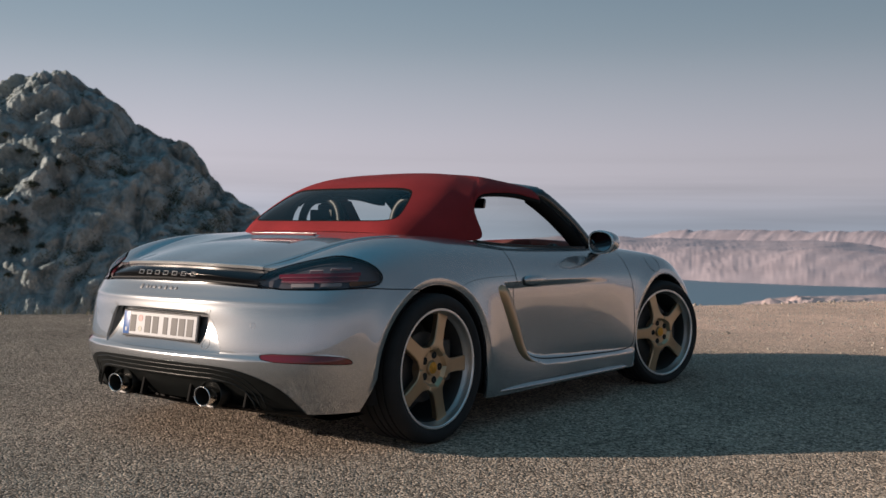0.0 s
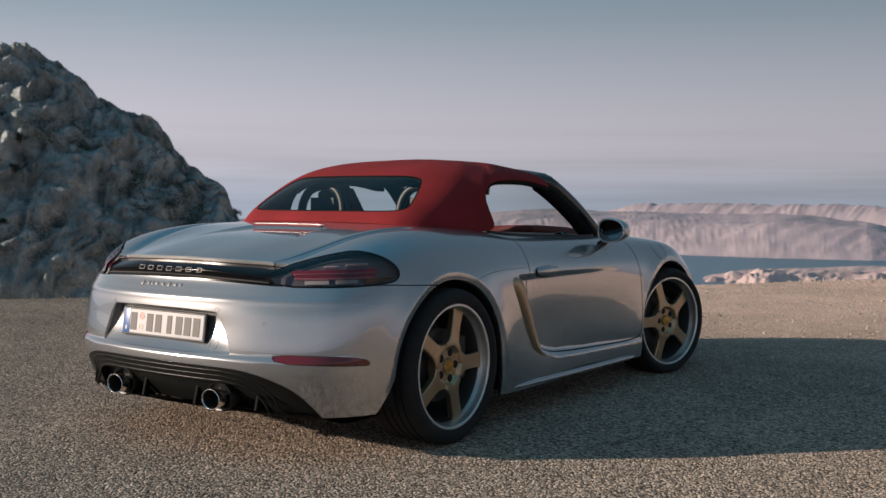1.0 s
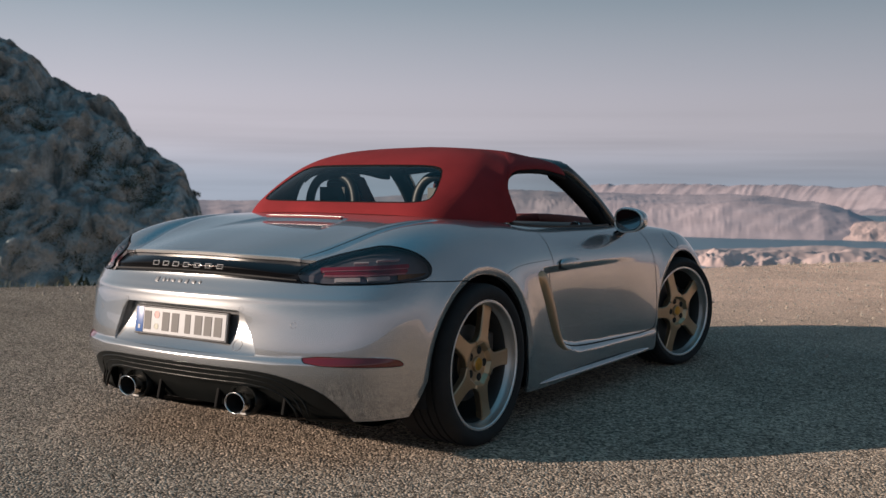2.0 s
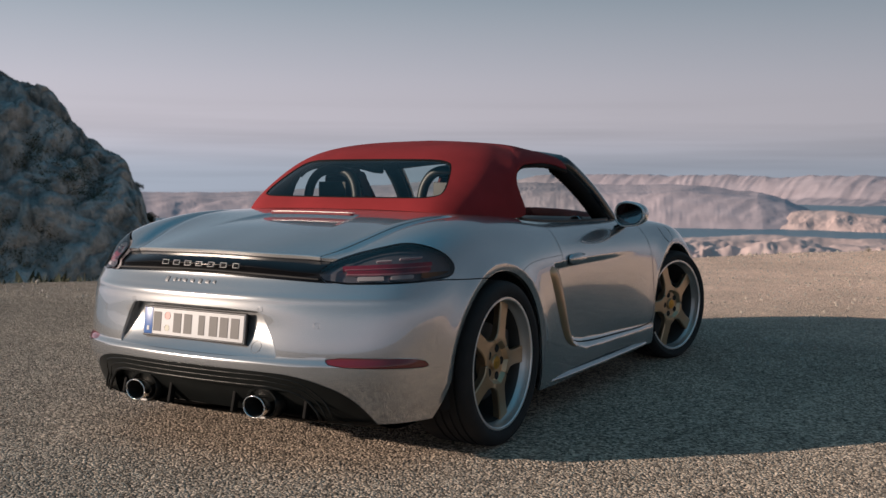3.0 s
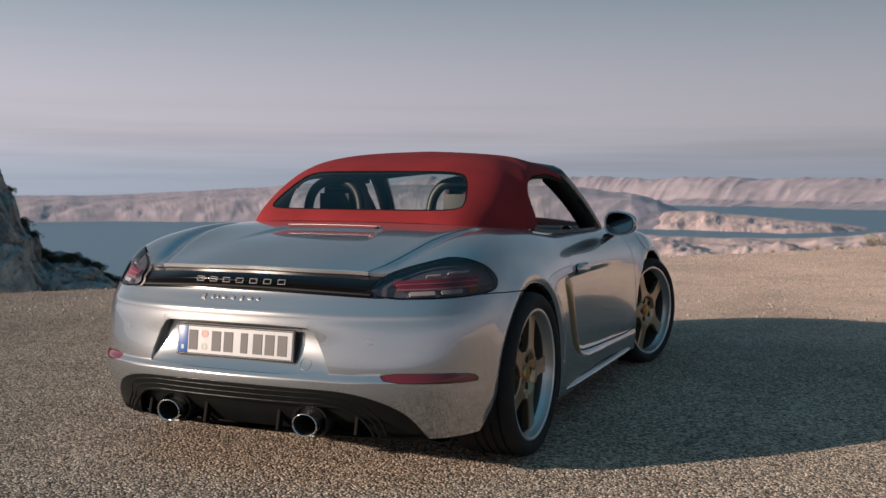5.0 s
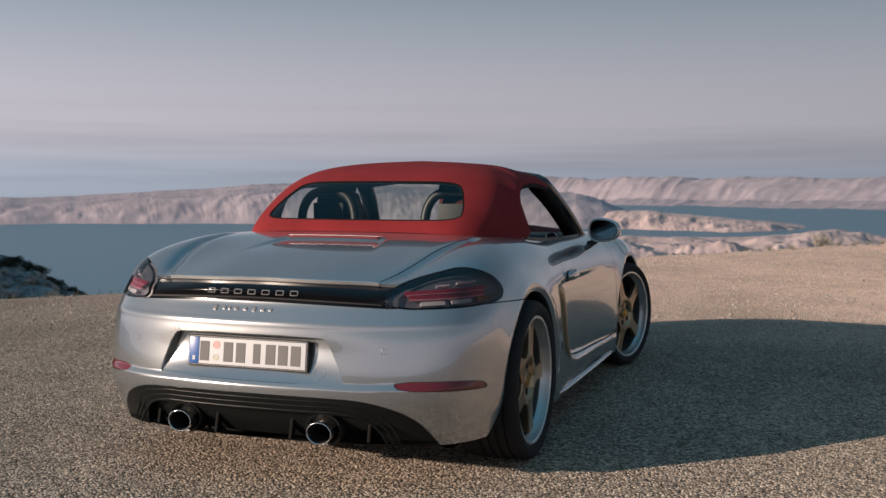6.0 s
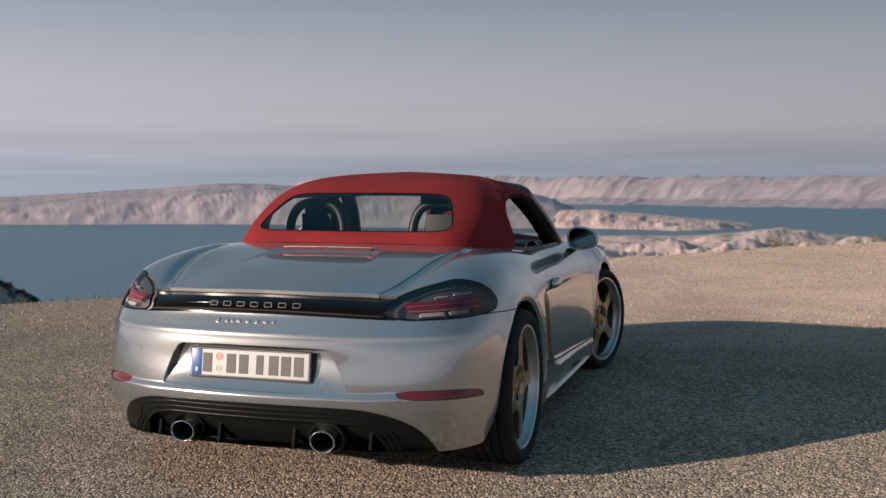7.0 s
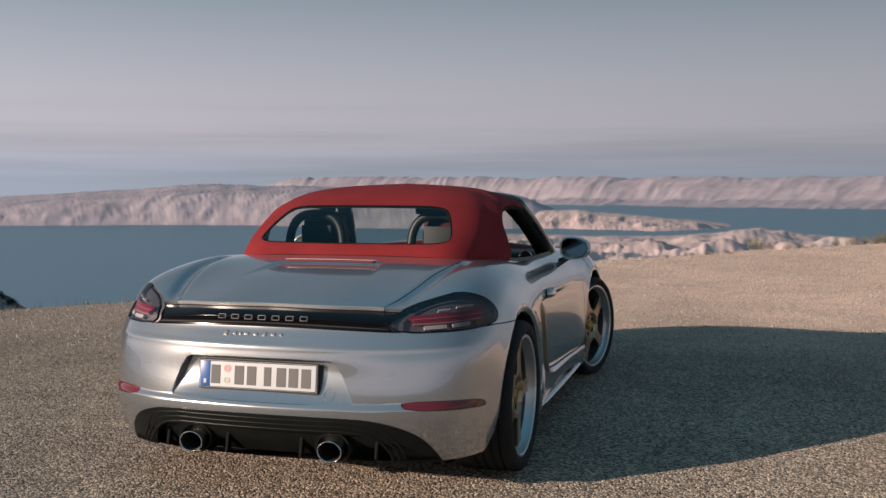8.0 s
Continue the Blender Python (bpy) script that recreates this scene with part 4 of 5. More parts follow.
for x, z, r in ((.30, .474, .021), (.545, .575, .011), (-.545, .575, .011), (.325, .627, .010), (-.325, .627, .010)):
    on = recess_y if r > .015 else tail_y
    zc = z + (.010 if r > .015 else 0)
    loop_pts = [(x + r * math.cos(a), on(x + r * math.cos(a), zc + r * math.sin(a)) - .0008, zc + r * math.sin(a)) for a in np.linspace(0, 2 * math.pi, 37)]
    part("sensor_ring" if r < .015 else "tow_cap", tube("round_cap", loop_pts, .0006, BADGE, 6), car)

# third brake light in the step at the lid's front
_ds, _dw, _ = BODY.grid(.010, 160, 0, .6, 6.0, 8)
_deck = BODY.at(_ds, _dw)


def deck_z(x, y):
    """Height of the lid at a place across and along."""
    d = (_deck[:, 0] - abs(x)) ** 2 + (_deck[:, 1] - y) ** 2
    i = np.argsort(d)[:4]
    k = 1 / (d[i] + 1e-7)
    return float((k * _deck[i, 2]).sum() / k.sum())


across = np.linspace(-.232, .232, 25)
bl = part("brake_light", tube("brake_light", [(x, -.1215 + .03 * x * x, deck_z(x, -.088) + .0000) for x in across * .97], .0055, BRAKE_LENS, 10), car, "slim red third brake light in the engine lid")
# polished line added as the highlight caught by the lid's painted edge
part("edge_highlight", tube("edge_highlight", [(x, -.1165 + .03 * x * x, deck_z(x, -.088) + .0070) for x in across], .0012, POLISHED, 8), bl)

# diffuser
g = clip(BODY, clip(BODY, BODY.grid(.012, 150, 0, 1.2, 0, 3), f_diff), lambda p: -inside(xz(p), DIFF_IN))
diffuser = panel("diffuser", BODY, g, BLACK, car, off=.003, lip=.05, both=True, label="satin black rear diffuser with fins")
g = clip(BODY, BODY.grid(.02, 60, 0, 1.2, 0, 3), lambda p: np.where(tail(p), inside(xz(p), DIFF_IN) + .012, -1.0))
panel("diffuser_panel", BODY, g, BLACK, diffuser, off=-.030, lip=0, both=True)
for x in (-.47, -.165, .165, .47):
    y = tail_y(x, .27)
    top_z = float(np.interp(abs(x), [0, .36, .46, .56], [.340, .340, .322, .262]))
    part("fin", box("fin", (.014, .03, top_z - .215), pose(x, y + .046, (top_z + .215) / 2, -14), DULL_BLACK, .006), diffuser)
for grow, rad in ((.004, .0055), (.026, .0035), (.047, .0040)):
    kx = [0, .36, .43, .475, .505, .53, .548]
    kz = [.3395, .338, .327, .309, .283, .252, .215]
    half = [(x + grow * min(1, max(0, (x - .36) / .12)), z + grow * min(1, max(0, (.56 - x) / .10))) for x, z in zip(np.linspace(0, .545, 40), np.interp(np.linspace(0, .545, 40), kx, kz))]
    line = [(-x, z) for x, z in half[:0:-1]] + half
    part("ridge", tube("ridge", [(x, tail_y(x, z) - .002, z) for x, z in line], rad, BLACK, 8), diffuser)
for sx in (-.307, .307):
    y = tail_y(sx, .262)
    oval = Matrix.Diagonal((1.10, 1, .88, 1))
    at = pose(sx, -.873, .262) @ oval @ pose(0, 0, 0, 0, 0, -90)
    tip = part("exhaust_tip", lathe("exhaust_tip", [(-.19, .0440), (-.01, .0455), (.004, .0470), (.0085, .0465), (.006, .0440), (-.02, .0430)], STEEL, 48, at), car, "round polished steel exhaust tip")
    part("bore", lathe("bore", [(.003, .0432), (-.13, .0415), (-.13, .001)], SOOT_AND_SHADE, 40, at), tip)
    part("rolled_edge", tube("rolled_edge", [(sx + .0505 * math.cos(a), -.8815, .262 + .0405 * math.sin(a)) for a in np.linspace(0, 2 * math.pi, 49)], .0024, CHROME, 8), tip)
    part("surround", lathe("surround", [(-.05, .078), (-.016, .074), (-.006, .068), (-.008, .060), (-.05, .054)], BLACK, 48, pose(sx - .006, y + .010, .268) @ oval @ pose(0, 0, 0, 0, 0, -90)), diffuser)

# sills, underbody, wheel wells
for sx in (-1, 1):
    v, f = [], []
    for i in range(25):
        k = i / 24
        y = .47 + 1.60 * k
        x, z = .880 - .022 * k + .006 * math.sin(math.pi * k), .172 - .012 * k
        e = min(1.0, k * 8 + .05, (1 - k) * 8 + .05)
        v += [(sx * (x - .014), y, z + .018), (sx * (x - .010 + .013 * e), y, z + .009), (sx * (x - .010 + .016 * e), y, z + .002), (sx * (x - .012 + .012 * e), y, z - .008), (sx * (x - .06), y, z - .014)]
    f = [(i * 5 + j, i * 5 + 5 + j, i * 5 + 6 + j, i * 5 + 1 + j) for i in range(24) for j in range(4)]
    part("side_skirt", mesh("side_skirt", v, f if sx < 0 else [q[::-1] for q in f], PAINT), car)
bm = box_bm(1.26, 3.7, .05, pose(0, 1.25, .185), .02)
b2 = box_bm(1.66, 1.50, .05, pose(0, 1.27, .178), .02)
tmp = bpy.data.meshes.new("tmp")
b2.to_mesh(tmp)
bm.from_mesh(tmp)
b2.free()
v, f = [], []
for i in range(31):
    x = -.70 + 1.40 * i / 30
    yr = tail_y(x, .215) + .028
    for k in range(7):
        q = k / 6
        v.append((x, yr + (-.45 - yr) * q, .214 - .066 * math.sin(q * math.pi / 2)))
    v.append((x, -.20, .150))
f = [(i * 8 + j, i * 8 + 8 + j, i * 8 + 9 + j, i * 8 + 1 + j) for i in range(30) for j in range(7)]
part("under_panel", mesh("under_panel", v, f, DULL_BLACK), car)
part("underbody", from_bm("underbody", bm, GROOVE), car, "flat black underbody")
for sx in (-1, 1):
    for cy, cz, r in ((0, .345, .43), (2.449, .335, .42)):
        v, f = [], []
        for i in range(33):
            a = radians(-18 + 216 * i / 32)
            c, s = math.cos(a), math.sin(a)
            v += [(sx * .872, cy + r * .955 * c, cz + r * .925 * s), (sx * .80, cy + r * c, cz + r * .97 * s), (sx * .50, cy + r * c, cz + r * s), (sx * .50, cy, cz)]
        f = [(i * 4 + j, i * 4 + 4 + j, i * 4 + 5 + j, i * 4 + 1 + j) for i in range(32) for j in range(3)]
        part("wheel_well", mesh("wheel_well", v, f, CARPET), car, "black wheel arch liner")

# side intakes: a bronze blade set back in the opening, black duct behind
for sx in (-1, 1):
    zs = np.linspace(.288, .708, 26)
    lipv, duct = [], []
    for z in zs:
        hw, yc = float(slot_half(z)) + .004, float(slot_y(z)) - .040
        xb = flank_x(yc - hw - .02, z)
        e = min(1.0, (z - .280) / .05, (.712 - z) / .03)
        lipv += [(sx * (xb - .014), yc - hw - .003, z), (sx * (xb + .001 * e), yc - hw * .80, z), (sx * (xb + .007 * e), yc, z), (sx * (xb + .003 * e - .002), yc + hw * .72, z), (sx * (xb - .034), yc + hw * .92, z)]
        duct += [(sx * (xb - .066), yc - hw, z), (sx * (xb - .080), yc + hw + .04, z)]
    n = len(zs)
    f = [(i * 5 + j, i * 5 + 5 + j, i * 5 + 6 + j, i * 5 + 1 + j) for i in range(n - 1) for j in range(4)]
    part("intake_trim", mesh("intake_trim", lipv, f if sx < 0 else [q[::-1] for q in f], BRONZE), car, "bronze blade of the side air intake")
    part("intake_duct", mesh("intake_duct", duct, [(2 * i, 2 * i + 2, 2 * i + 3, 2 * i + 1) for i in range(n - 1)], GROOVE), car)
    cut_y = np.linspace(.135, .705, 40)
    cut_z = np.interp(cut_y, [.12, .16, .20, .26, .34, .45, .71], [.690, .708, .722, .736, .746, .752, .754])
    part("quarter_seam", tube("quarter_seam", [(sx * (flank_x(y, z) - .0006), y, z) for y, z in zip(cut_y, cut_z)], .0012, GROOVE, 6), car)
    flap = [(2.335 + .068 * math.cos(a), .795 + .062 * math.sin(a)) for a in np.linspace(radians(150), radians(390), 30)]
    part("fuel_flap_seam", tube("fuel_flap_seam", [(sx * (flank_x(y, z) - .0004), y, z) for y, z in flap], .0018, GROOVE, 6), car)

# door handles, mirrors, fuel flap line
for sx in (-1, 1):
    hb = bmesh.new()
    bmesh.ops.create_uvsphere(hb, u_segments=28, v_segments=14, radius=1)
    for v in hb.verts:
        c = v.co
        taper = 1 - .25 * max(0, c.y)
        v.co = (sx * (.858 + .024 * c.x * sx * (1 if c.x * sx > 0 else .4)), .895 + .106 * math.copysign(abs(c.y) ** .8, c.y), .728 + .0275 * math.copysign(abs(c.z) ** .75, c.z) * taper)
    handle = part("door_handle", from_bm("door_handle", hb, PAINT, True), car, "silver door handle over a dark ellipse painted for the cup's shade")
    # thin dark ellipse on the door, painting the shade of the handle's hollow
    cup = bmesh.new()
    bmesh.ops.create_uvsphere(cup, u_segments=28, v_segments=10, radius=1)
    for v in cup.verts:
        c = v.co
        y_, z_ = .895 + .116 * c.y, .722 + .030 * c.z
        v.co = (sx * (flank_x(y_, z_) + .0016 + .001 * c.x * sx), y_, z_)
    part("handle_cup_shade", from_bm("handle_cup_shade", cup, BLACK, True), handle)
    mx, my, mz = .872, 1.612, .924
    mb = bmesh.new()
    bmesh.ops.create_uvsphere(mb, u_segments=40, v_segments=24, radius=1)
    for v in mb.verts:
        c = v.co.copy()
        c.x = math.copysign(abs(c.x) ** .80, c.x)
        y = c.y
        if y < 0:
            y = -.22 * min(1, -y * 3.0)
        v.co = (sx * (mx + sx * c.x * .098 * (1.0 if c.x * sx > 0 else .92)), my + .118 * y - .020 * c.x * sx, mz + .070 * math.copysign(abs(c.z) ** .78, c.z) * (1 - .16 * c.x * sx))
    mirror_ob = part("wing_mirror", from_bm("wing_mirror", mb, PAINT, True), car, "silver wing mirror on a black stalk")
    gb = bmesh.new()
    bmesh.ops.create_circle(gb, cap_ends=True, segments=48, radius=1)
    for v in gb.verts:
        c = v.co.copy()
        c.x = math.copysign(abs(c.x) ** .80, c.x)
        v.co = (sx * (mx + .080 * c.x), my - .0305 - .022 * c.x - .006 * c.y, mz + .057 * math.copysign(abs(c.y) ** .78, c.y) * (1 - .16 * c.x))
    part("mirror_glass", from_bm("mirror_glass", gb, MIRROR), mirror_ob)
    rb = [(sx * (mx + .087 * math.copysign(abs(math.cos(a)) ** .80, math.cos(a))), my - .026 - .020 * math.cos(a), mz + .0615 * math.copysign(abs(math.sin(a)) ** .78, math.sin(a)) * (1 - .16 * math.cos(a))) for a in np.linspace(0, 2 * math.pi, 49)]
    part("mirror_rim", tube("mirror_rim", rb, .0068, POLISHED, 8), mirror_ob, "bright rim round the mirror glass")
    part("mirror_seal", tube("mirror_seal", [(mx * sx + (x - mx * sx) * .93, y - .003, mz + (z - mz) * .93) for x, y, z in rb], .003, BLACK, 6), mirror_ob)
    part("mirror_stalk", tube("mirror_stalk", [(sx * .775, 1.645, .836), (sx * .80, 1.642, .850), (sx * .832, 1.632, .866), (sx * .862, 1.625, .880)], [.044, .036, .030, .032], GLOSS_BLACK, 14, .55), mirror_ob)


# ---------------------------------------------------------------- wheels
def wheel(name, at, width, radius, spin):
    """x points outwards from the car; the rim's outer flange lies at x = 0."""
    w = part(name, None, car, "five-spoke bronze alloy wheel with polished lip")
    w.matrix_local = at
    R = radius
    prof = [(-.012, .274), (.004, .282), (.011, .295), (.013, .310), (.008, R - .018), (-.004, R - .007), (-.022, R - .001)]
    groove = [.045, .085, .125, .165]
    for gx in groove:
        if gx + .02 < width - .02:
            prof += [(-gx + .006, R), (-gx + .005, R - .008), (-gx - .005, R - .008), (-gx - .006, R)]
    prof += [(-width + .022, R - .001), (-width + .004, R - .007), (-width - .006, R - .02), (-width - .012, .30), (-width + .01, .268)]
    part("tyre", lathe("tyre", prof, RUBBER, 96), w, "black low-profile tyre")
    part("rim", lathe("rim", [(-.014, .279), (-.003, .2800), (.002, .2770), (.002, .2690), (-.002, .2655)], POLISHED, 96), w, "polished rim lip")
    part("dish", lathe("dish", [(-.002, .2655), (-.020, .2625), (-.032, .2590), (-.040, .2545), (-.060, .2480), (-width + .02, .2420)], DISH, 96), w, "brushed alloy rim dish")
    part("barrel", lathe("barrel", [(-.045, .2510), (-.064, .2460), (-width + .03, .2400), (-width + .03, .10)], BRAKE, 64), w)
    for k in range(5):
        bm = bmesh.new()
        rings = []
        # middle radius, edge radius, half width, face depth, thickness
        for rm, re, hw, x0, th in ((.083, .0605, .0440, -.0435, .004), (.096, .0715, .0520, -.0270, .030), (.103, .0865, .0610, -.0265, .034), (.110, .1030, .0470, -.0275, .034), (.120, .1180, .0375, -.029, .032),
                                   (.145, .145, .0335, -.031, .032), (.19, .19, .0325, -.034, .032), (.236, .236, .0350, -.036, .034), (.252, .252, .0385, -.037, .036), (.262, .262, .0430, -.038, .036)):
            c = .005
            ring = [(x0 - .004, re, -hw), (x0, re + (rm - re) * .12, -hw + c), (x0, rm, 0), (x0, re + (rm - re) * .12, hw - c), (x0 - .004, re, hw), (x0 - th, re, hw * .90), (x0 - th, re, -hw * .90)]
            rings.append([bm.verts.new(q) for q in ring])
        for a, b in zip(rings, rings[1:]):
            for i in range(7):
                j = (i + 1) % 7
                bm.faces.new((a[i], a[j], b[j], b[i]))
        bm.faces.new(rings[0])
        bm.faces.new(rings[-1][::-1])
        # y, z plane: 0 degrees is towards +y
        bmesh.ops.transform(bm, matrix=pose(0, 0, 0, 72 * k + spin, 0, 0), verts=bm.verts)
        part("spoke", from_bm("spoke", bm, BRONZE, True, 30), w)
    hub = part("hub", lathe("hub", [(-.078, .100), (-.052, .099), (-.0445, .097), (-.044, .040), (-.044, .001)], BRONZE, 60), w)
    # bolt holes: flat black discs, the shade inside put into their colour
    for k in range(5):
        a = radians(72 * k + spin)
        part("bolt_hole_shade", lathe("bolt_hole_shade", [(-.0445, .0180), (-.0425, .0175), (-.0427, .001)], SOOT_AND_SHADE, 20, pose(0, .061 * math.cos(a), .061 * math.sin(a))), hub)
    cap = part("centre_cap", lathe("centre_cap", [(-.044, .035), (-.036, .034), (-.033, .032), (-.0335, .029), (-.033, .001)], BRONZE, 36), w)
    part("crest", lathe("crest", [(-.0332, .0285), (-.0315, .026), (-.0305, .001)], GOLD, 24), cap, "gold crest disc")
    part("brake_disc", lathe("brake_disc", [(-.095, .165), (-.095, .09), (-.07, .085), (-.07, .001)], BRAKE, 48), w)
    cb = box_bm(.08, .10, .20, pose(-.105, .135, .02, 0), .02)
    part("brake_caliper", from_bm("brake_caliper", cb, mat("caliper_black", (.02, .02, .02), .4)), w)
    return w


wheel("rear_wheel", pose(.903, .004, .346), .262, .346, 0)
wheel("rear_wheel", pose(-.903, .004, .346, 0, 0, 180), .262, .346, 20)
STEER = -15.0      # front wheels turned to the right
wheel("front_wheel", pose(.876, 2.449, .337, 0, 0, STEER), .232, .337, 37)
wheel("front_wheel", pose(-.876, 2.449, .337, 0, 0, 180 + STEER), .232, .337, 30)

# ---------------------------------------------------------------- canvas top
top_middle = [(0, .045, .974), (0, .115, 1.050), (0, .31, 1.176), (0, .53, 1.265), (0, .76, 1.303), (0, .93, 1.315)]
top_inner = [(.34, .06, .971), (.335, .13, 1.046), (.315, .32, 1.172), (.275, .54, 1.262), (.19, .77, 1.301), (0, .935, 1.315)]
top_outer = [(.500, .090, .964), (.485, .155, 1.036), (.447, .340, 1.157), (.392, .545, 1.252), (.27, .772, 1.298), (0, .942, 1.315)]
top_bend = [(.590, .160, .957), (.575, .222, 1.030), (.541, .387, 1.146), (.477, .582, 1.243), (.325, .80, 1.295), (0, .948, 1.315)]
top_corner = [(.660, .300, .948), (.646, .350, 1.024), (.615, .472, 1.128), (.539, .636, 1.230), (.36, .83, 1.291), (0, .955, 1.315)]
top_side = [(.700, .47, .934), (.690, .485, 1.002), (.665, .535, 1.092), (.611, .660, 1.200), (.39, .87, 1.286), (0, .97, 1.315)]
# up the rear edge of the side opening, then forward along the rail
side_foot = [(.703, .625, .962), (.692, .585, 1.020), (.667, .575, 1.095), (.611, .672, 1.201), (.395, .885, 1.285), (0, .980, 1.315)]
side_low = [(.691, .622, 1.003), (.681, .600, 1.050), (.661, .598, 1.115), (.610, .683, 1.204), (.397, .895, 1.2855), (0, .985, 1.315)]
side_mid = [(.670, .605, 1.070), (.661, .605, 1.100), (.647, .617, 1.142), (.605, .697, 1.209), (.398, .905, 1.286), (0, .990, 1.315)]
side_high = [(.652, .628, 1.132), (.643, .633, 1.153), (.626, .657, 1.180), (.590, .730, 1.221), (.394, .925, 1.288), (0, .995, 1.3155)]
top_rail_rear = [(.640, .695, 1.172), (.631, .700, 1.191), (.604, .725, 1.213), (.552, .80, 1.244), (.386, .95, 1.291), (0, 1.002, 1.316)]
top_rail_back = [(.630, .82, 1.190), (.620, .823, 1.209), (.588, .845, 1.234), (.522, .905, 1.261), (.370, 1.0, 1.294), (0, 1.018, 1.316)]
top_rail_mid = [(.618, .98, 1.196), (.607, .981, 1.216), (.573, .99, 1.240), (.498, 1.02, 1.266), (.350, 1.055, 1.295), (0, 1.045, 1.316)]
top_rail_front = [(.612, 1.14, 1.189), (.600, 1.14, 1.211), (.562, 1.14, 1.238), (.478, 1.13, 1.265), (.332, 1.11, 1.293), (0, 1.09, 1.314)]
top_header_corner = [(.600, 1.345, 1.167), (.588, 1.342, 1.192), (.535, 1.33, 1.232), (.43, 1.29, 1.264), (.285, 1.22, 1.289), (0, 1.12, 1.312)]
top_header_side = [(.30, 1.455, 1.238), (.295, 1.44, 1.250), (.275, 1.40, 1.262), (.23, 1.33, 1.280), (.15, 1.25, 1.296), (0, 1.15, 1.311)]
top_header = [(0, 1.495, 1.252), (0, 1.48, 1.262), (0, 1.43, 1.274), (0, 1.36, 1.288), (0, 1.27, 1.300), (0, 1.17, 1.310)]
TOP = Loft([top_middle, top_inner, top_outer, top_bend, top_corner, top_side, side_foot, side_low, side_mid, side_high, top_rail_rear, top_rail_back, top_rail_mid, top_rail_front, top_header_corner, top_header_side, top_header], ref=1)
WIN = rounded([(-.30, 1.024), (.30, 1.024), (.478, 1.026), (.512, 1.052), (.455, 1.165), (.40, 1.204), (.2, 1.208), (-.2, 1.208), (-.40, 1.204), (-.455, 1.165), (-.512, 1.052), (-.478, 1.026)], 2)


def f_win(p):
    return np.where(p[:, 1] < .62, inside(xz(p), WIN), -1.0)


top_g = TOP.grid(.02, 60)
soft_top = panel("soft_top", TOP, clip(TOP, top_g, lambda p: -f_win(p)), RED_CLOTH, car, lip=.014, both=True, label="closed red canvas folding top")
panel("roof_lining", TOP, clip(TOP, TOP.grid(.05, 30), lambda p: -f_win(p) - .01), DARK_TRIM, soft_top, off=-.018, lip=0, both=True, label="black roof lining")
pane = panel("rear_window", TOP, clip(TOP, TOP.grid(.03, 60, 0, .8), lambda p: f_win(p) - .004), REAR_GLASS, soft_top, off=-.003, lip=0, both=True, label="tinted glass rear window")
pane.visible_shadow = False
panel("window_seal", TOP, clip(TOP, clip(TOP, TOP.grid(.01, 140, 0, .8), f_win), lambda p: .006 - f_win(p)), DULL_BLACK, soft_top, off=-.001, lip=.01, both=True)
sS = np.linspace(TOP.knots[9], TOP.knots[14], 40)
edge_pts = TOP.at(sS, np.zeros(40))
for sx in (1, -1):
    part("roof_rail_seal", tube("roof_rail_seal", [(sx * (x - .014), y + .004, z - .012) for x, y, z in edge_pts], [.005 + .009 * min(1, i / 20) for i in range(40)], DULL_BLACK, 8), soft_top)

# ---------------------------------------------------------------- windscreen and frame
def screen_at(a, b):
    """a across from -1 to 1, b up from 0 to 1."""
    k = 1 - a * a
    lo = Vector((.665 * a, 1.80 + .34 * k, .895 + .042 * k))
    hi = Vector((.545 * a, 1.395 + .115 * k, 1.203 + .045 * k))
    p = lo.lerp(hi, b)
    return p + Vector((0, .03, .035)) * (4 * b * (1 - b)) * .5


frame_ob = part("windscreen_frame", tube("windscreen_frame", [screen_at(-1, b) for b in np.linspace(-.08, .96, 12)] + [screen_at(a, 1.0) for a in np.linspace(-.97, .97, 24)] + [screen_at(1, b) for b in np.linspace(.96, -.08, 12)], .047, GLOSS_BLACK, 14, .9), car, "gloss black windscreen frame")
for sx in (-1, 1):
    part("pillar_trim", tube("pillar_trim", [screen_at(sx, b) + Vector((-.016 * sx, -.050, -.022)) for b in np.linspace(-.10, 1.0, 14)], .040, DULL_BLACK, 12), frame_ob, "black inner pillar trim and window seal")
v = [tuple(screen_at(a, b)) for b in np.linspace(0, 1, 12) for a in np.linspace(-.98, .98, 25)]
f = [(i * 25 + j, i * 25 + j + 1, (i + 1) * 25 + j + 1, (i + 1) * 25 + j) for i in range(11) for j in range(24)]
ws = part("windscreen", mesh("windscreen", v, f, SCREEN), frame_ob, "clear raked windscreen")
ws.visible_shadow = False
part("inner_mirror", box("inner_mirror", (.21, .03, .062), pose(0, 1.50, 1.155, -12), GLOSS_BLACK, .012, 3), frame_ob, "black inside rear-view mirror")
part("mirror_foot", tube("mirror_foot", [(0, 1.515, 1.17), (0, 1.60, 1.20)], .010, BLACK, 8), frame_ob)

# ---------------------------------------------------------------- cabin
nS = 120
ss = np.linspace(0, BODY.end, nS)
rim_p = BODY.at(ss, np.full(nS, 8.0))
v, f = [], []
for x, y, z in rim_p:
    yc = .95 + (y - .95)
    v += [(x, y, z), (max(0, x - .035), y + (-.03 if y > 1.9 else .0), z - .004), (max(0, x - .075), y, z - .05), (max(0, x - .095), y, z - .25), (max(0, x - .11), y * .96 + .04, .26)]
P = np.array(v)
k = len(P)
f = [(i * 5 + j, i * 5 + 1 + j, i * 5 + 6 + j, i * 5 + 5 + j) for i in range(nS - 1) for j in range(4)]
f2 = [tuple(q + k for q in g_[::-1]) for g_ in f]
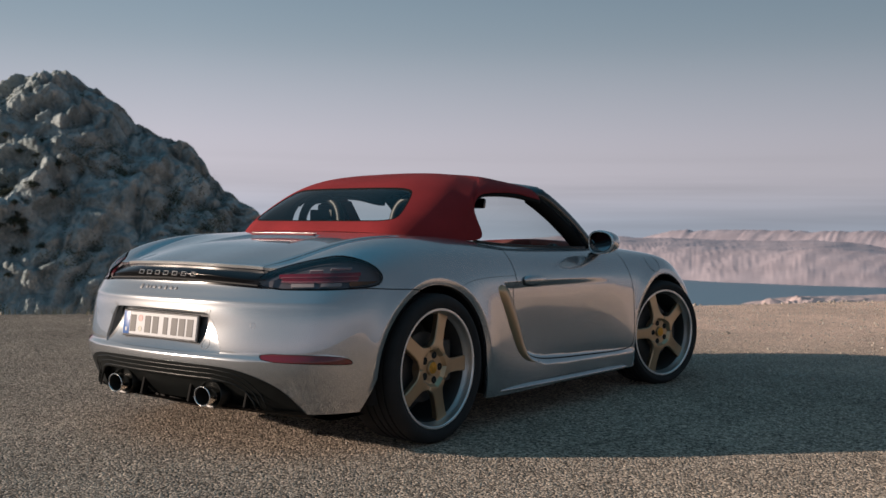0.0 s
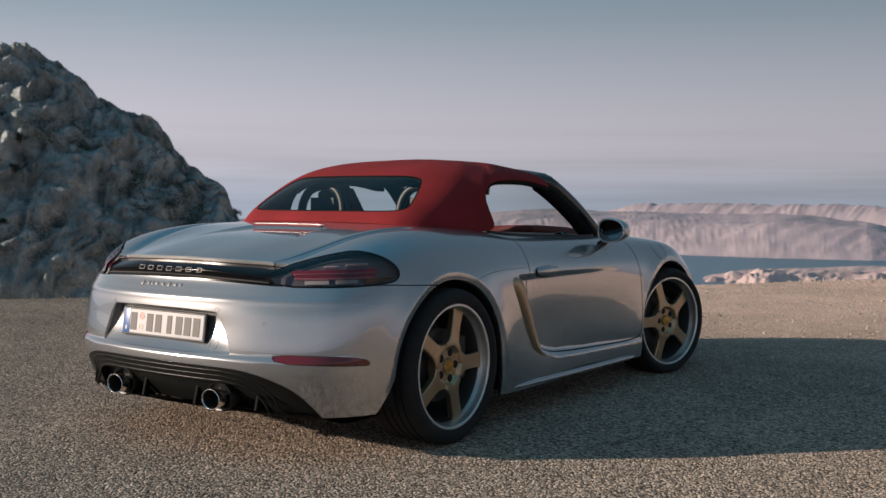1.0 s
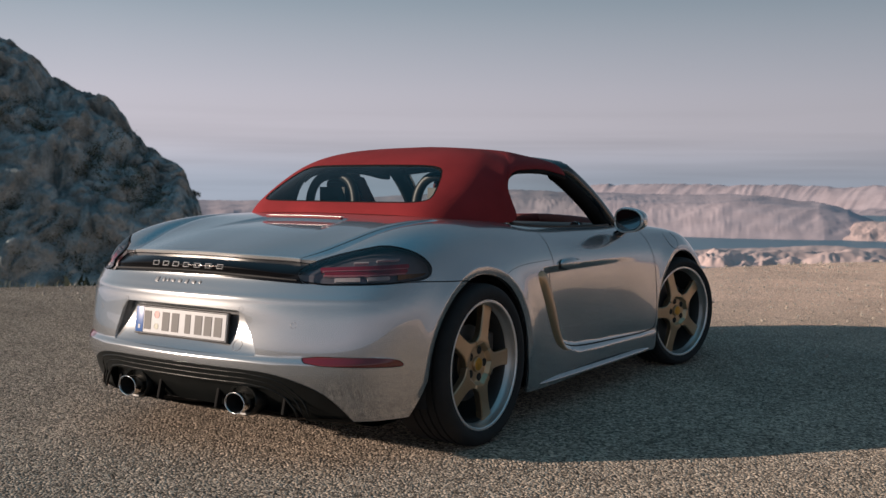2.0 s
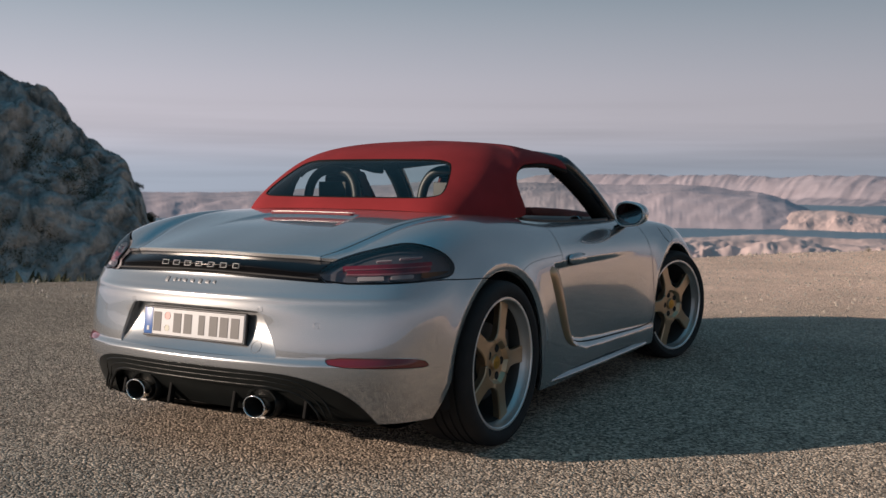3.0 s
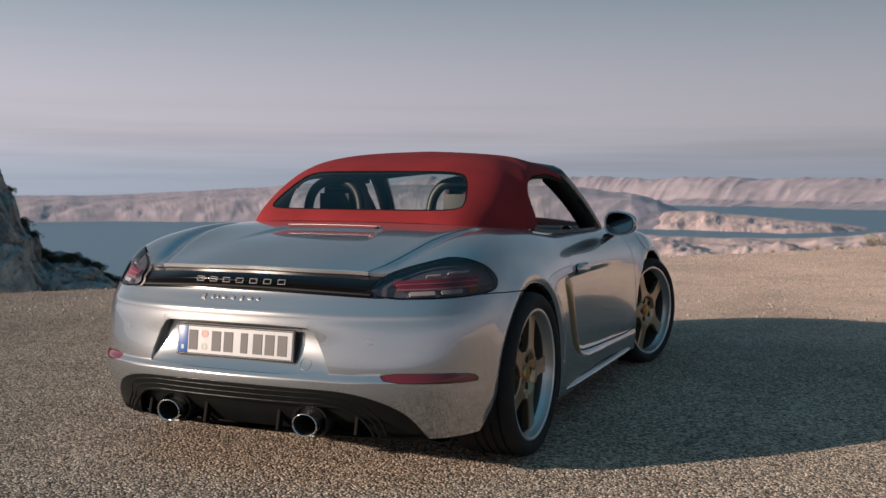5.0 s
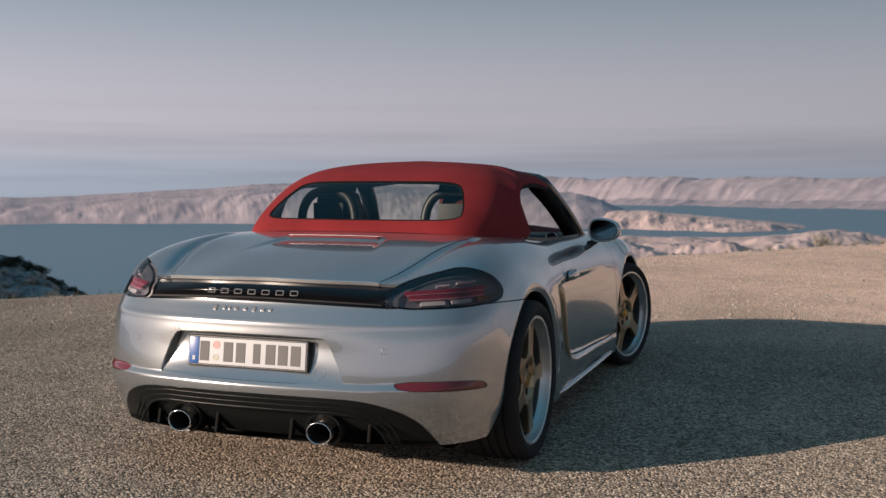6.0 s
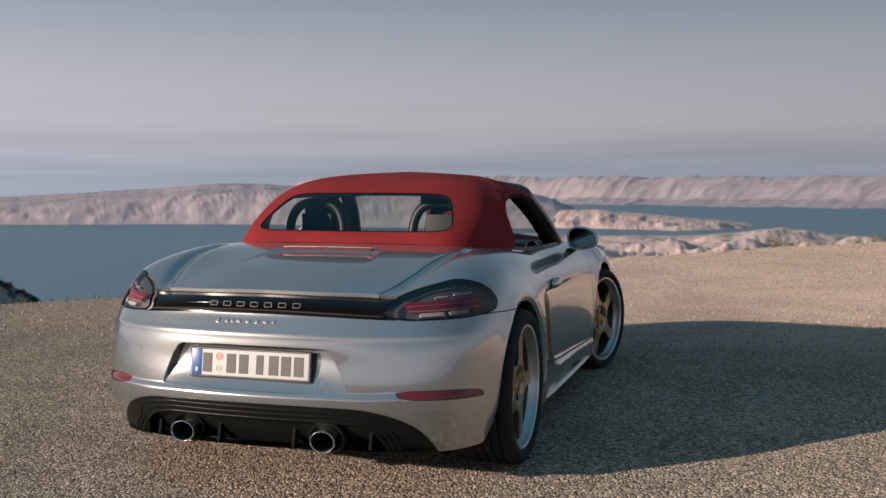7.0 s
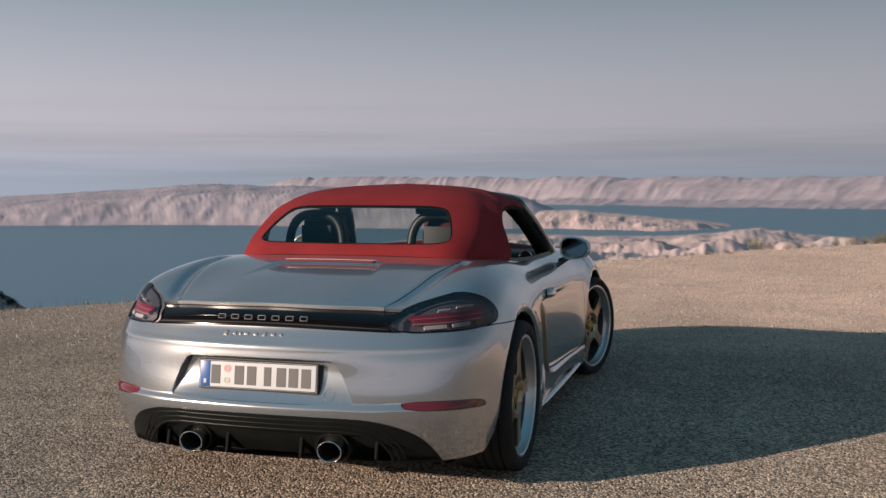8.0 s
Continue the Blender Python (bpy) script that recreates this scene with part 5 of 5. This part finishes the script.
side = [g_ for g_ in f + f2]
part("cabin_lining", mesh("cabin_lining", np.concatenate([P, P * [-1, 1, 1]]), side, RED_LEATHER), car, "bordeaux leather cabin lining")
for sx in (-1, 1):
    belt = [(sx * (x - .004), y, z + .003) for x, y, z in rim_p if .56 < y < 1.74 and x > .4]
    part("belt_trim", tube("belt_trim", belt, .0075, BLACK, 8), car, "black weather strip along the door top")
part("cabin_floor", box("cabin_floor", (1.24, 2.05, .03), pose(0, 1.10, .25), CARPET, .005), car)
for sx in (-.345, .345):
    bm = bmesh.new()
    prof = [(.20, 0), (.245, .12), (.255, .30), (.235, .45), (.175, .56), (.135, .62), (.13, .74), (.10, .80), (-.10, .80), (-.13, .74), (-.135, .62), (-.175, .56), (-.235, .45), (-.255, .30), (-.245, .12), (-.20, 0)]
    a = [bm.verts.new((x, -.055, z)) for x, z in prof]
    b = [bm.verts.new((x, .055, z)) for x, z in prof]
    n = len(prof)
    for i in range(n):
        j = (i + 1) % n
        bm.faces.new((a[i], a[j], b[j], b[i]))
    bm.faces.new(a[::-1])
    bm.faces.new(b)
    bmesh.ops.bevel(bm, geom=[e for e in bm.edges], offset=.022, segments=3, affect="EDGES")
    bmesh.ops.transform(bm, matrix=pose(sx, .86, .31, 16) @ Matrix.Diagonal((.92, 1, 1.10, 1)), verts=bm.verts)
    seat = part("seat", from_bm("seat", bm, RED_LEATHER, True, 60), car, "bordeaux sports seat with integral headrest")
    part("cushion", box("cushion", (.50, .52, .15), pose(sx, 1.03, .36, 8), RED_LEATHER, .05, 4), seat)
    part("shell_back", box("shell_back", (.40, .03, .52), pose(sx, .715, .62, 16), DARK_TRIM, .012), seat)
    hoop = [(sx - .158, .50, .85), (sx - .152, .51, 1.02), (sx - .125, .518, 1.105), (sx - .06, .522, 1.150), (sx + .06, .522, 1.150), (sx + .125, .518, 1.105), (sx + .152, .51, 1.02), (sx + .158, .50, .85)]
    hp = part("roll_hoop", tube("roll_hoop", curve_pts(hoop, 32), .024, HOOP, 14), car, "rounded roll-over hoop behind the seat")
    part("hoop_mesh", box("hoop_mesh", (.17, .008, .24), pose(sx, .512, .975), DARK_TRIM, .003), hp)
part("rear_shelf", box("rear_shelf", (1.22, .42, .05), pose(0, .33, .86), CARPET, .02), car)
part("bulkhead", box("bulkhead", (1.24, .05, .60), pose(0, .50, .56), CARPET, .02), car)
part("dashboard", box("dashboard", (1.24, .42, .20), pose(0, 1.80, .79), DARK_TRIM, .06, 4), car, "black dashboard with bordeaux lower trim")
part("dash_trim", box("dash_trim", (1.22, .04, .12), pose(0, 1.585, .70), RED_LEATHER, .018, 3), car)
part("console", box("console", (.22, 1.0, .26), pose(0, 1.15, .42), DARK_TRIM, .03, 3), car)
ring = [(-.37 + .178 * math.cos(a), 1.36 - .07 * math.sin(a) , .765 + .165 * math.sin(a)) for a in np.linspace(0, 2 * math.pi, 41)]
sw = part("steering_wheel", tube("steering_wheel", ring, .015, DARK_TRIM, 10), car)
part("steering_boss", lathe("steering_boss", [(.0, .07), (.03, .06), (.035, .001)], DARK_TRIM, 24, pose(-.37, 1.38, .765, 0, 0, -90)), sw)
part("steering_spoke", box("steering_spoke", (.33, .02, .03), pose(-.37, 1.375, .765), DARK_TRIM, .006), sw)
for sx in (-.592, .592):
    vent = part("air_vent", lathe("air_vent", [(0, .001), (.002, .030), (.010, .034), (0, .038), (-.03, .040)], DARK_TRIM, 32, pose(sx, 1.50, .872) @ pose(0, 0, 0, 0, 0, -90)), car, "round dashboard air vent with bright ring")
    part("vent_ring", tube("vent_ring", [(sx + .037 * math.cos(a), 1.492, .872 + .037 * math.sin(a)) for a in np.linspace(0, 2 * math.pi, 41)], .0032, CHROME, 8), vent)

# ---------------------------------------------------------------- shrubs and stones along the edge
LEAF_DARK = mat("dark_juniper", (0.030, 0.042, 0.026), 0.8, vary=0.4, scale=3)
LEAF_HILL = mat("olive_scrub", (0.052, 0.062, 0.036), 0.85, vary=0.4, scale=0.6)
LEAF_DRY = mat("dry_scrub", (0.17, 0.155, 0.075), 0.85, vary=0.4, scale=5)
BARK = mat("shrub_bark", (0.10, 0.075, 0.05), 0.9)


def bush(label, leaf, seed, leaves, clumps, size, spiky):
    """A low shrub about one metre across: stems, and clumps of small leaves with gaps between them."""
    rnd = random.Random(seed)
    b = thing("bush", label, "bush")
    centres = []
    for _ in range(clumps):
        a, r, h = rnd.uniform(0, 6.28), rnd.uniform(.05, .46), rnd.uniform(.15, .78)
        centres.append((Vector((r * math.cos(a), r * math.sin(a), h * (1 - .6 * r))), rnd.uniform(.10, .24)))
    v, f = [], []
    for _ in range(leaves):
        c, r = rnd.choice(centres)
        d = Vector((rnd.gauss(0, 1), rnd.gauss(0, 1), rnd.gauss(0, .8))).normalized()
        p = c + d * r * rnd.uniform(.55, 1.05)
        if p.z < .02:
            continue
        u = (d + Vector((rnd.uniform(-.6, .6), rnd.uniform(-.6, .6), rnd.uniform(0, .9)))).normalized()
        w = u.cross(Vector((rnd.uniform(-1, 1), rnd.uniform(-1, 1), rnd.uniform(-1, 1)))).normalized()
        l = size * rnd.uniform(.6, 1.4)
        k = len(v)
        v += [p - w * l * spiky, p + u * l * .5 - w * l * spiky * .8, p + u * l * 1.2, p + u * l * .5 + w * l * spiky * .8]
        f.append((k, k + 1, k + 2, k + 3))
    part("foliage", mesh("foliage", v, f, leaf, smooth=False), b)
    sv, sf = [], []
    for c, r in centres[:9]:
        k = len(sv)
        for q, t in ((Vector((c.x * .1, c.y * .1, -.08)), .022), (c * .55, .013), (c, .006)):
            for m in range(5):
                a = m * 1.2566
                sv.append(q + Vector((t * math.cos(a), t * math.sin(a), 0)))
        for lv in range(2):
            for m in range(5):
                n = (m + 1) % 5
                sf.append((k + lv * 5 + m, k + lv * 5 + n, k + lv * 5 + 5 + n, k + lv * 5 + 5 + m))
    part("stems", mesh("stems", sv, sf, BARK), b)
    return b


rnd = random.Random(5)
dark = bush("dark green juniper shrub below the lookout edge", LEAF_DARK, 3, 1500, 26, .085, .28)
dry = bush("dry yellow-green scrub tuft at the gravel edge", LEAF_DRY, 8, 420, 12, .16, .07)


def settle(x, y, s, turn):
    return pose(x, y, ground_height(x, y) - .03 * s, 0, 0, turn) @ Matrix.Diagonal((s, s, s * rnd.uniform(.75, 1.1), 1))


def plant(src, places, group):
    for n, (x, y, s) in enumerate(places):
        m = settle(x, y, s, rnd.uniform(0, 360))
        ob = src if n == 0 else copy_thing(src, m)
        ob.matrix_world = m
        tagged(ob, group=group)


plant(dark, [(2.4 + r * math.sin(radians(az)), -4 + r * math.cos(radians(az)), s) for az, r, s in (
    (-43, 21, 2.1), (-45.5, 20, 2.3), (-41, 22, 1.7), (-48, 20.5, 2.5), (-51, 19.5, 2.6), (-54, 20, 2.7), (-57, 19, 2.5), (-61, 18.5, 2.6), (-64, 19, 2.8), (-39.5, 24, 1.5), (-68, 19, 2.9))], "junipers below the edge")
plant(dry, [(1.98, 16.38, .40), (1.52, 14.95, .14), (2.3, 17.0, .12), (2.63, 17.46, .17), (2.85, 17.7, .12), (3.16, 18.18, .14), (3.64, 18.72, .20), (4.0, 19.02, .26), (4.26, 19.3, .22), (4.5, 19.47, .34), (4.75, 19.7, .38), (5.1, 20.1, .40), (5.6, 20.6, .45), (.52, 13.52, .09), (.81, 14.16, .10), (1.14, 14.54, .13)], "scrub along the edge")

# straw standing along the rim
straw = random.Random(12)
v, f = [], []
for _ in range(420):
    t = straw.uniform(-3.2, 3.4)
    o = edge_at(.572 * t, .82 * t) + straw.uniform(-.05, .45)
    x, y = -.82 * o + .572 * t, .572 * o + .82 * t
    z, h, a, b = ground_height(x, y) - .01, straw.uniform(.025, .085), straw.uniform(0, 6.28), straw.uniform(-.5, .5)
    c_, s_ = .003 * math.cos(a), .003 * math.sin(a)
    k = len(v)
    v += [(x - c_, y - s_, z), (x + c_, y + s_, z), (x + b * h * s_ / .003 + .4 * c_, y - b * h * c_ / .003 + .4 * s_, z + h), (x + b * h * s_ / .003 - .4 * c_, y - b * h * c_ / .003 - .4 * s_, z + h)]
    f.append((k, k + 1, k + 2, k + 3))
tagged(new("dry_grass", mesh("dry_grass", v, f, LEAF_DRY, smooth=False)), "dry yellow straw along the gravel rim", "grass", kind="stuff")

# low scrub in the cracks and hollows of the hill
cleft = random.Random(31)
v, f = [], []
while len(f) < 22000:
    a, d = cleft.uniform(-31, 7), -2 - 14 * cleft.random() ** 0.8
    at, proud = hill_point(a, d)
    patch = noise.noise(Vector((a * 0.22, d * 0.25, 3))) + 0.5 * noise.noise(Vector((a * 0.7, d * 0.7, 8)))
    if proud > 1.55 + 2.8 * patch:
        continue
    size = cleft.uniform(.2, .5)
    for _ in range(int(90 * size)):
        o = at + Vector((cleft.gauss(0, size), cleft.gauss(0, size), cleft.gauss(.1, size * .45)))
        u = Vector((cleft.uniform(-1, 1), cleft.uniform(-1, 1), cleft.uniform(-.2, 1))).normalized() * cleft.uniform(.08, .2)
        w = u.cross(Vector((cleft.uniform(-1, 1), cleft.uniform(-1, 1), cleft.uniform(-1, 1)))).normalized() * .05
        k = len(v)
        v += [o - w, o + u * .5 - w, o + u, o + u * .5 + w]
        f.append((k, k + 1, k + 2, k + 3))
tagged(new("hill_scrub", mesh("hill_scrub", v, f, LEAF_HILL, smooth=False)), "low olive scrub in the cracks of the limestone hill", "scrub", kind="stuff")

# shrubs rooted in the hill's clefts
spots = []
for a, d, spread, count in ((-12.8, -9.5, 1.1, 16), (-15.5, -7.5, 1.3, 10), (-11, -7, .6, 4), (-18, -3, 1.2, 6)):
    for _ in range(count):
        spots.append((hill_point(a + rnd.gauss(0, spread), min(-.6, d + rnd.gauss(0, spread)))[0], rnd.uniform(.6, 1.3)))
for a, s_ in ((8.4, 1.2), (9.5, 1.6), (10.3, 1.3), (11.2, 1.7), (12.1, 1.3), (13.0, 1.6), (13.9, 1.2), (14.8, 1.7), (15.6, 1.4), (16.4, 1.3), (17.3, 1.1), (18.2, 1.2), (19.3, 1.0)):
    spots.insert(0, (hill_point(a, -rnd.uniform(.5, 2.5))[0], s_))
for q, s_ in spots:
    m = pose(q.x, q.y, q.z - .25 * s_, 0, 0, rnd.uniform(0, 360)) @ Matrix.Diagonal((s_, s_, s_ * .8, 1))
    ob = copy_thing(dark, m)
    ob.matrix_world = m
    tagged(ob, "dark green shrub rooted in a limestone cleft", group="shrubs on the hill")

# loose pale stones near the edge and a scatter of chippings on the lookout
STONE = rock_material("pale_stone", (0.24, 0.21, 0.18), (0.46, 0.41, 0.36), 6.0, 0.01)


def pebbles(name, label, places):
    v, f = [], []
    ico = bmesh.new()
    bmesh.ops.create_icosphere(ico, subdivisions=1, radius=1)
    base = [q.co.copy() for q in ico.verts]
    tri = [[w.index for w in q.verts] for q in ico.faces]
    ico.free()
    for x, y, s in places:
        k = len(v)
        z = ground_height(x, y)
        e = Euler((rnd.uniform(0, 6), rnd.uniform(0, 6), rnd.uniform(0, 6))).to_matrix()
        sc = Vector((rnd.uniform(.7, 1.3), rnd.uniform(.6, 1.1), rnd.uniform(.45, .8))) * s
        for c in base:
            w = e @ Vector((c.x * sc.x, c.y * sc.y, c.z * sc.z)) * rnd.uniform(.85, 1.12)
            v.append((x + w.x, y + w.y, z + w.z + s * .25))
        f += [[k + i for i in t] for t in tri]
    ob = new(name, mesh(name, v, f, STONE, smooth=False))
    return tagged(ob, label, "stones", kind="stuff")


edge_spots = []
for _ in range(170):
    t = rnd.uniform(-6, 26)
    o = edge_at(.572 * t, .82 * t) + .2 + rnd.gauss(0, .35)
    x, y = -.82 * o + .572 * t, .572 * o + .82 * t
    edge_spots.append((x, y, rnd.uniform(.01, .035)))
pebbles("edge_stones", "pale limestone stones strewn along the gravel edge", edge_spots)
loose = [(rnd.uniform(-6, 6), rnd.uniform(-3.2, 9), .003 + .006 * rnd.random() ** 3) for _ in range(4200)]
pebbles("loose_chippings", "loose angular gravel chippings on the lookout", loose)
open_ground = []
while len(open_ground) < 5200:
    x, y = rnd.uniform(-6.5, 6), 2.5 + 15 * rnd.random() ** 1.2
    if EDGE_N.x * x + EDGE_N.y * y < edge_at(x, y) + .2 and not (abs(x) < 1.1 and y < 3.6):
        open_ground.append((x, y, .006 + .013 * rnd.random() ** 2.5))
pebbles("open_ground_stones", "small pale stones on the open plateau", open_ground)
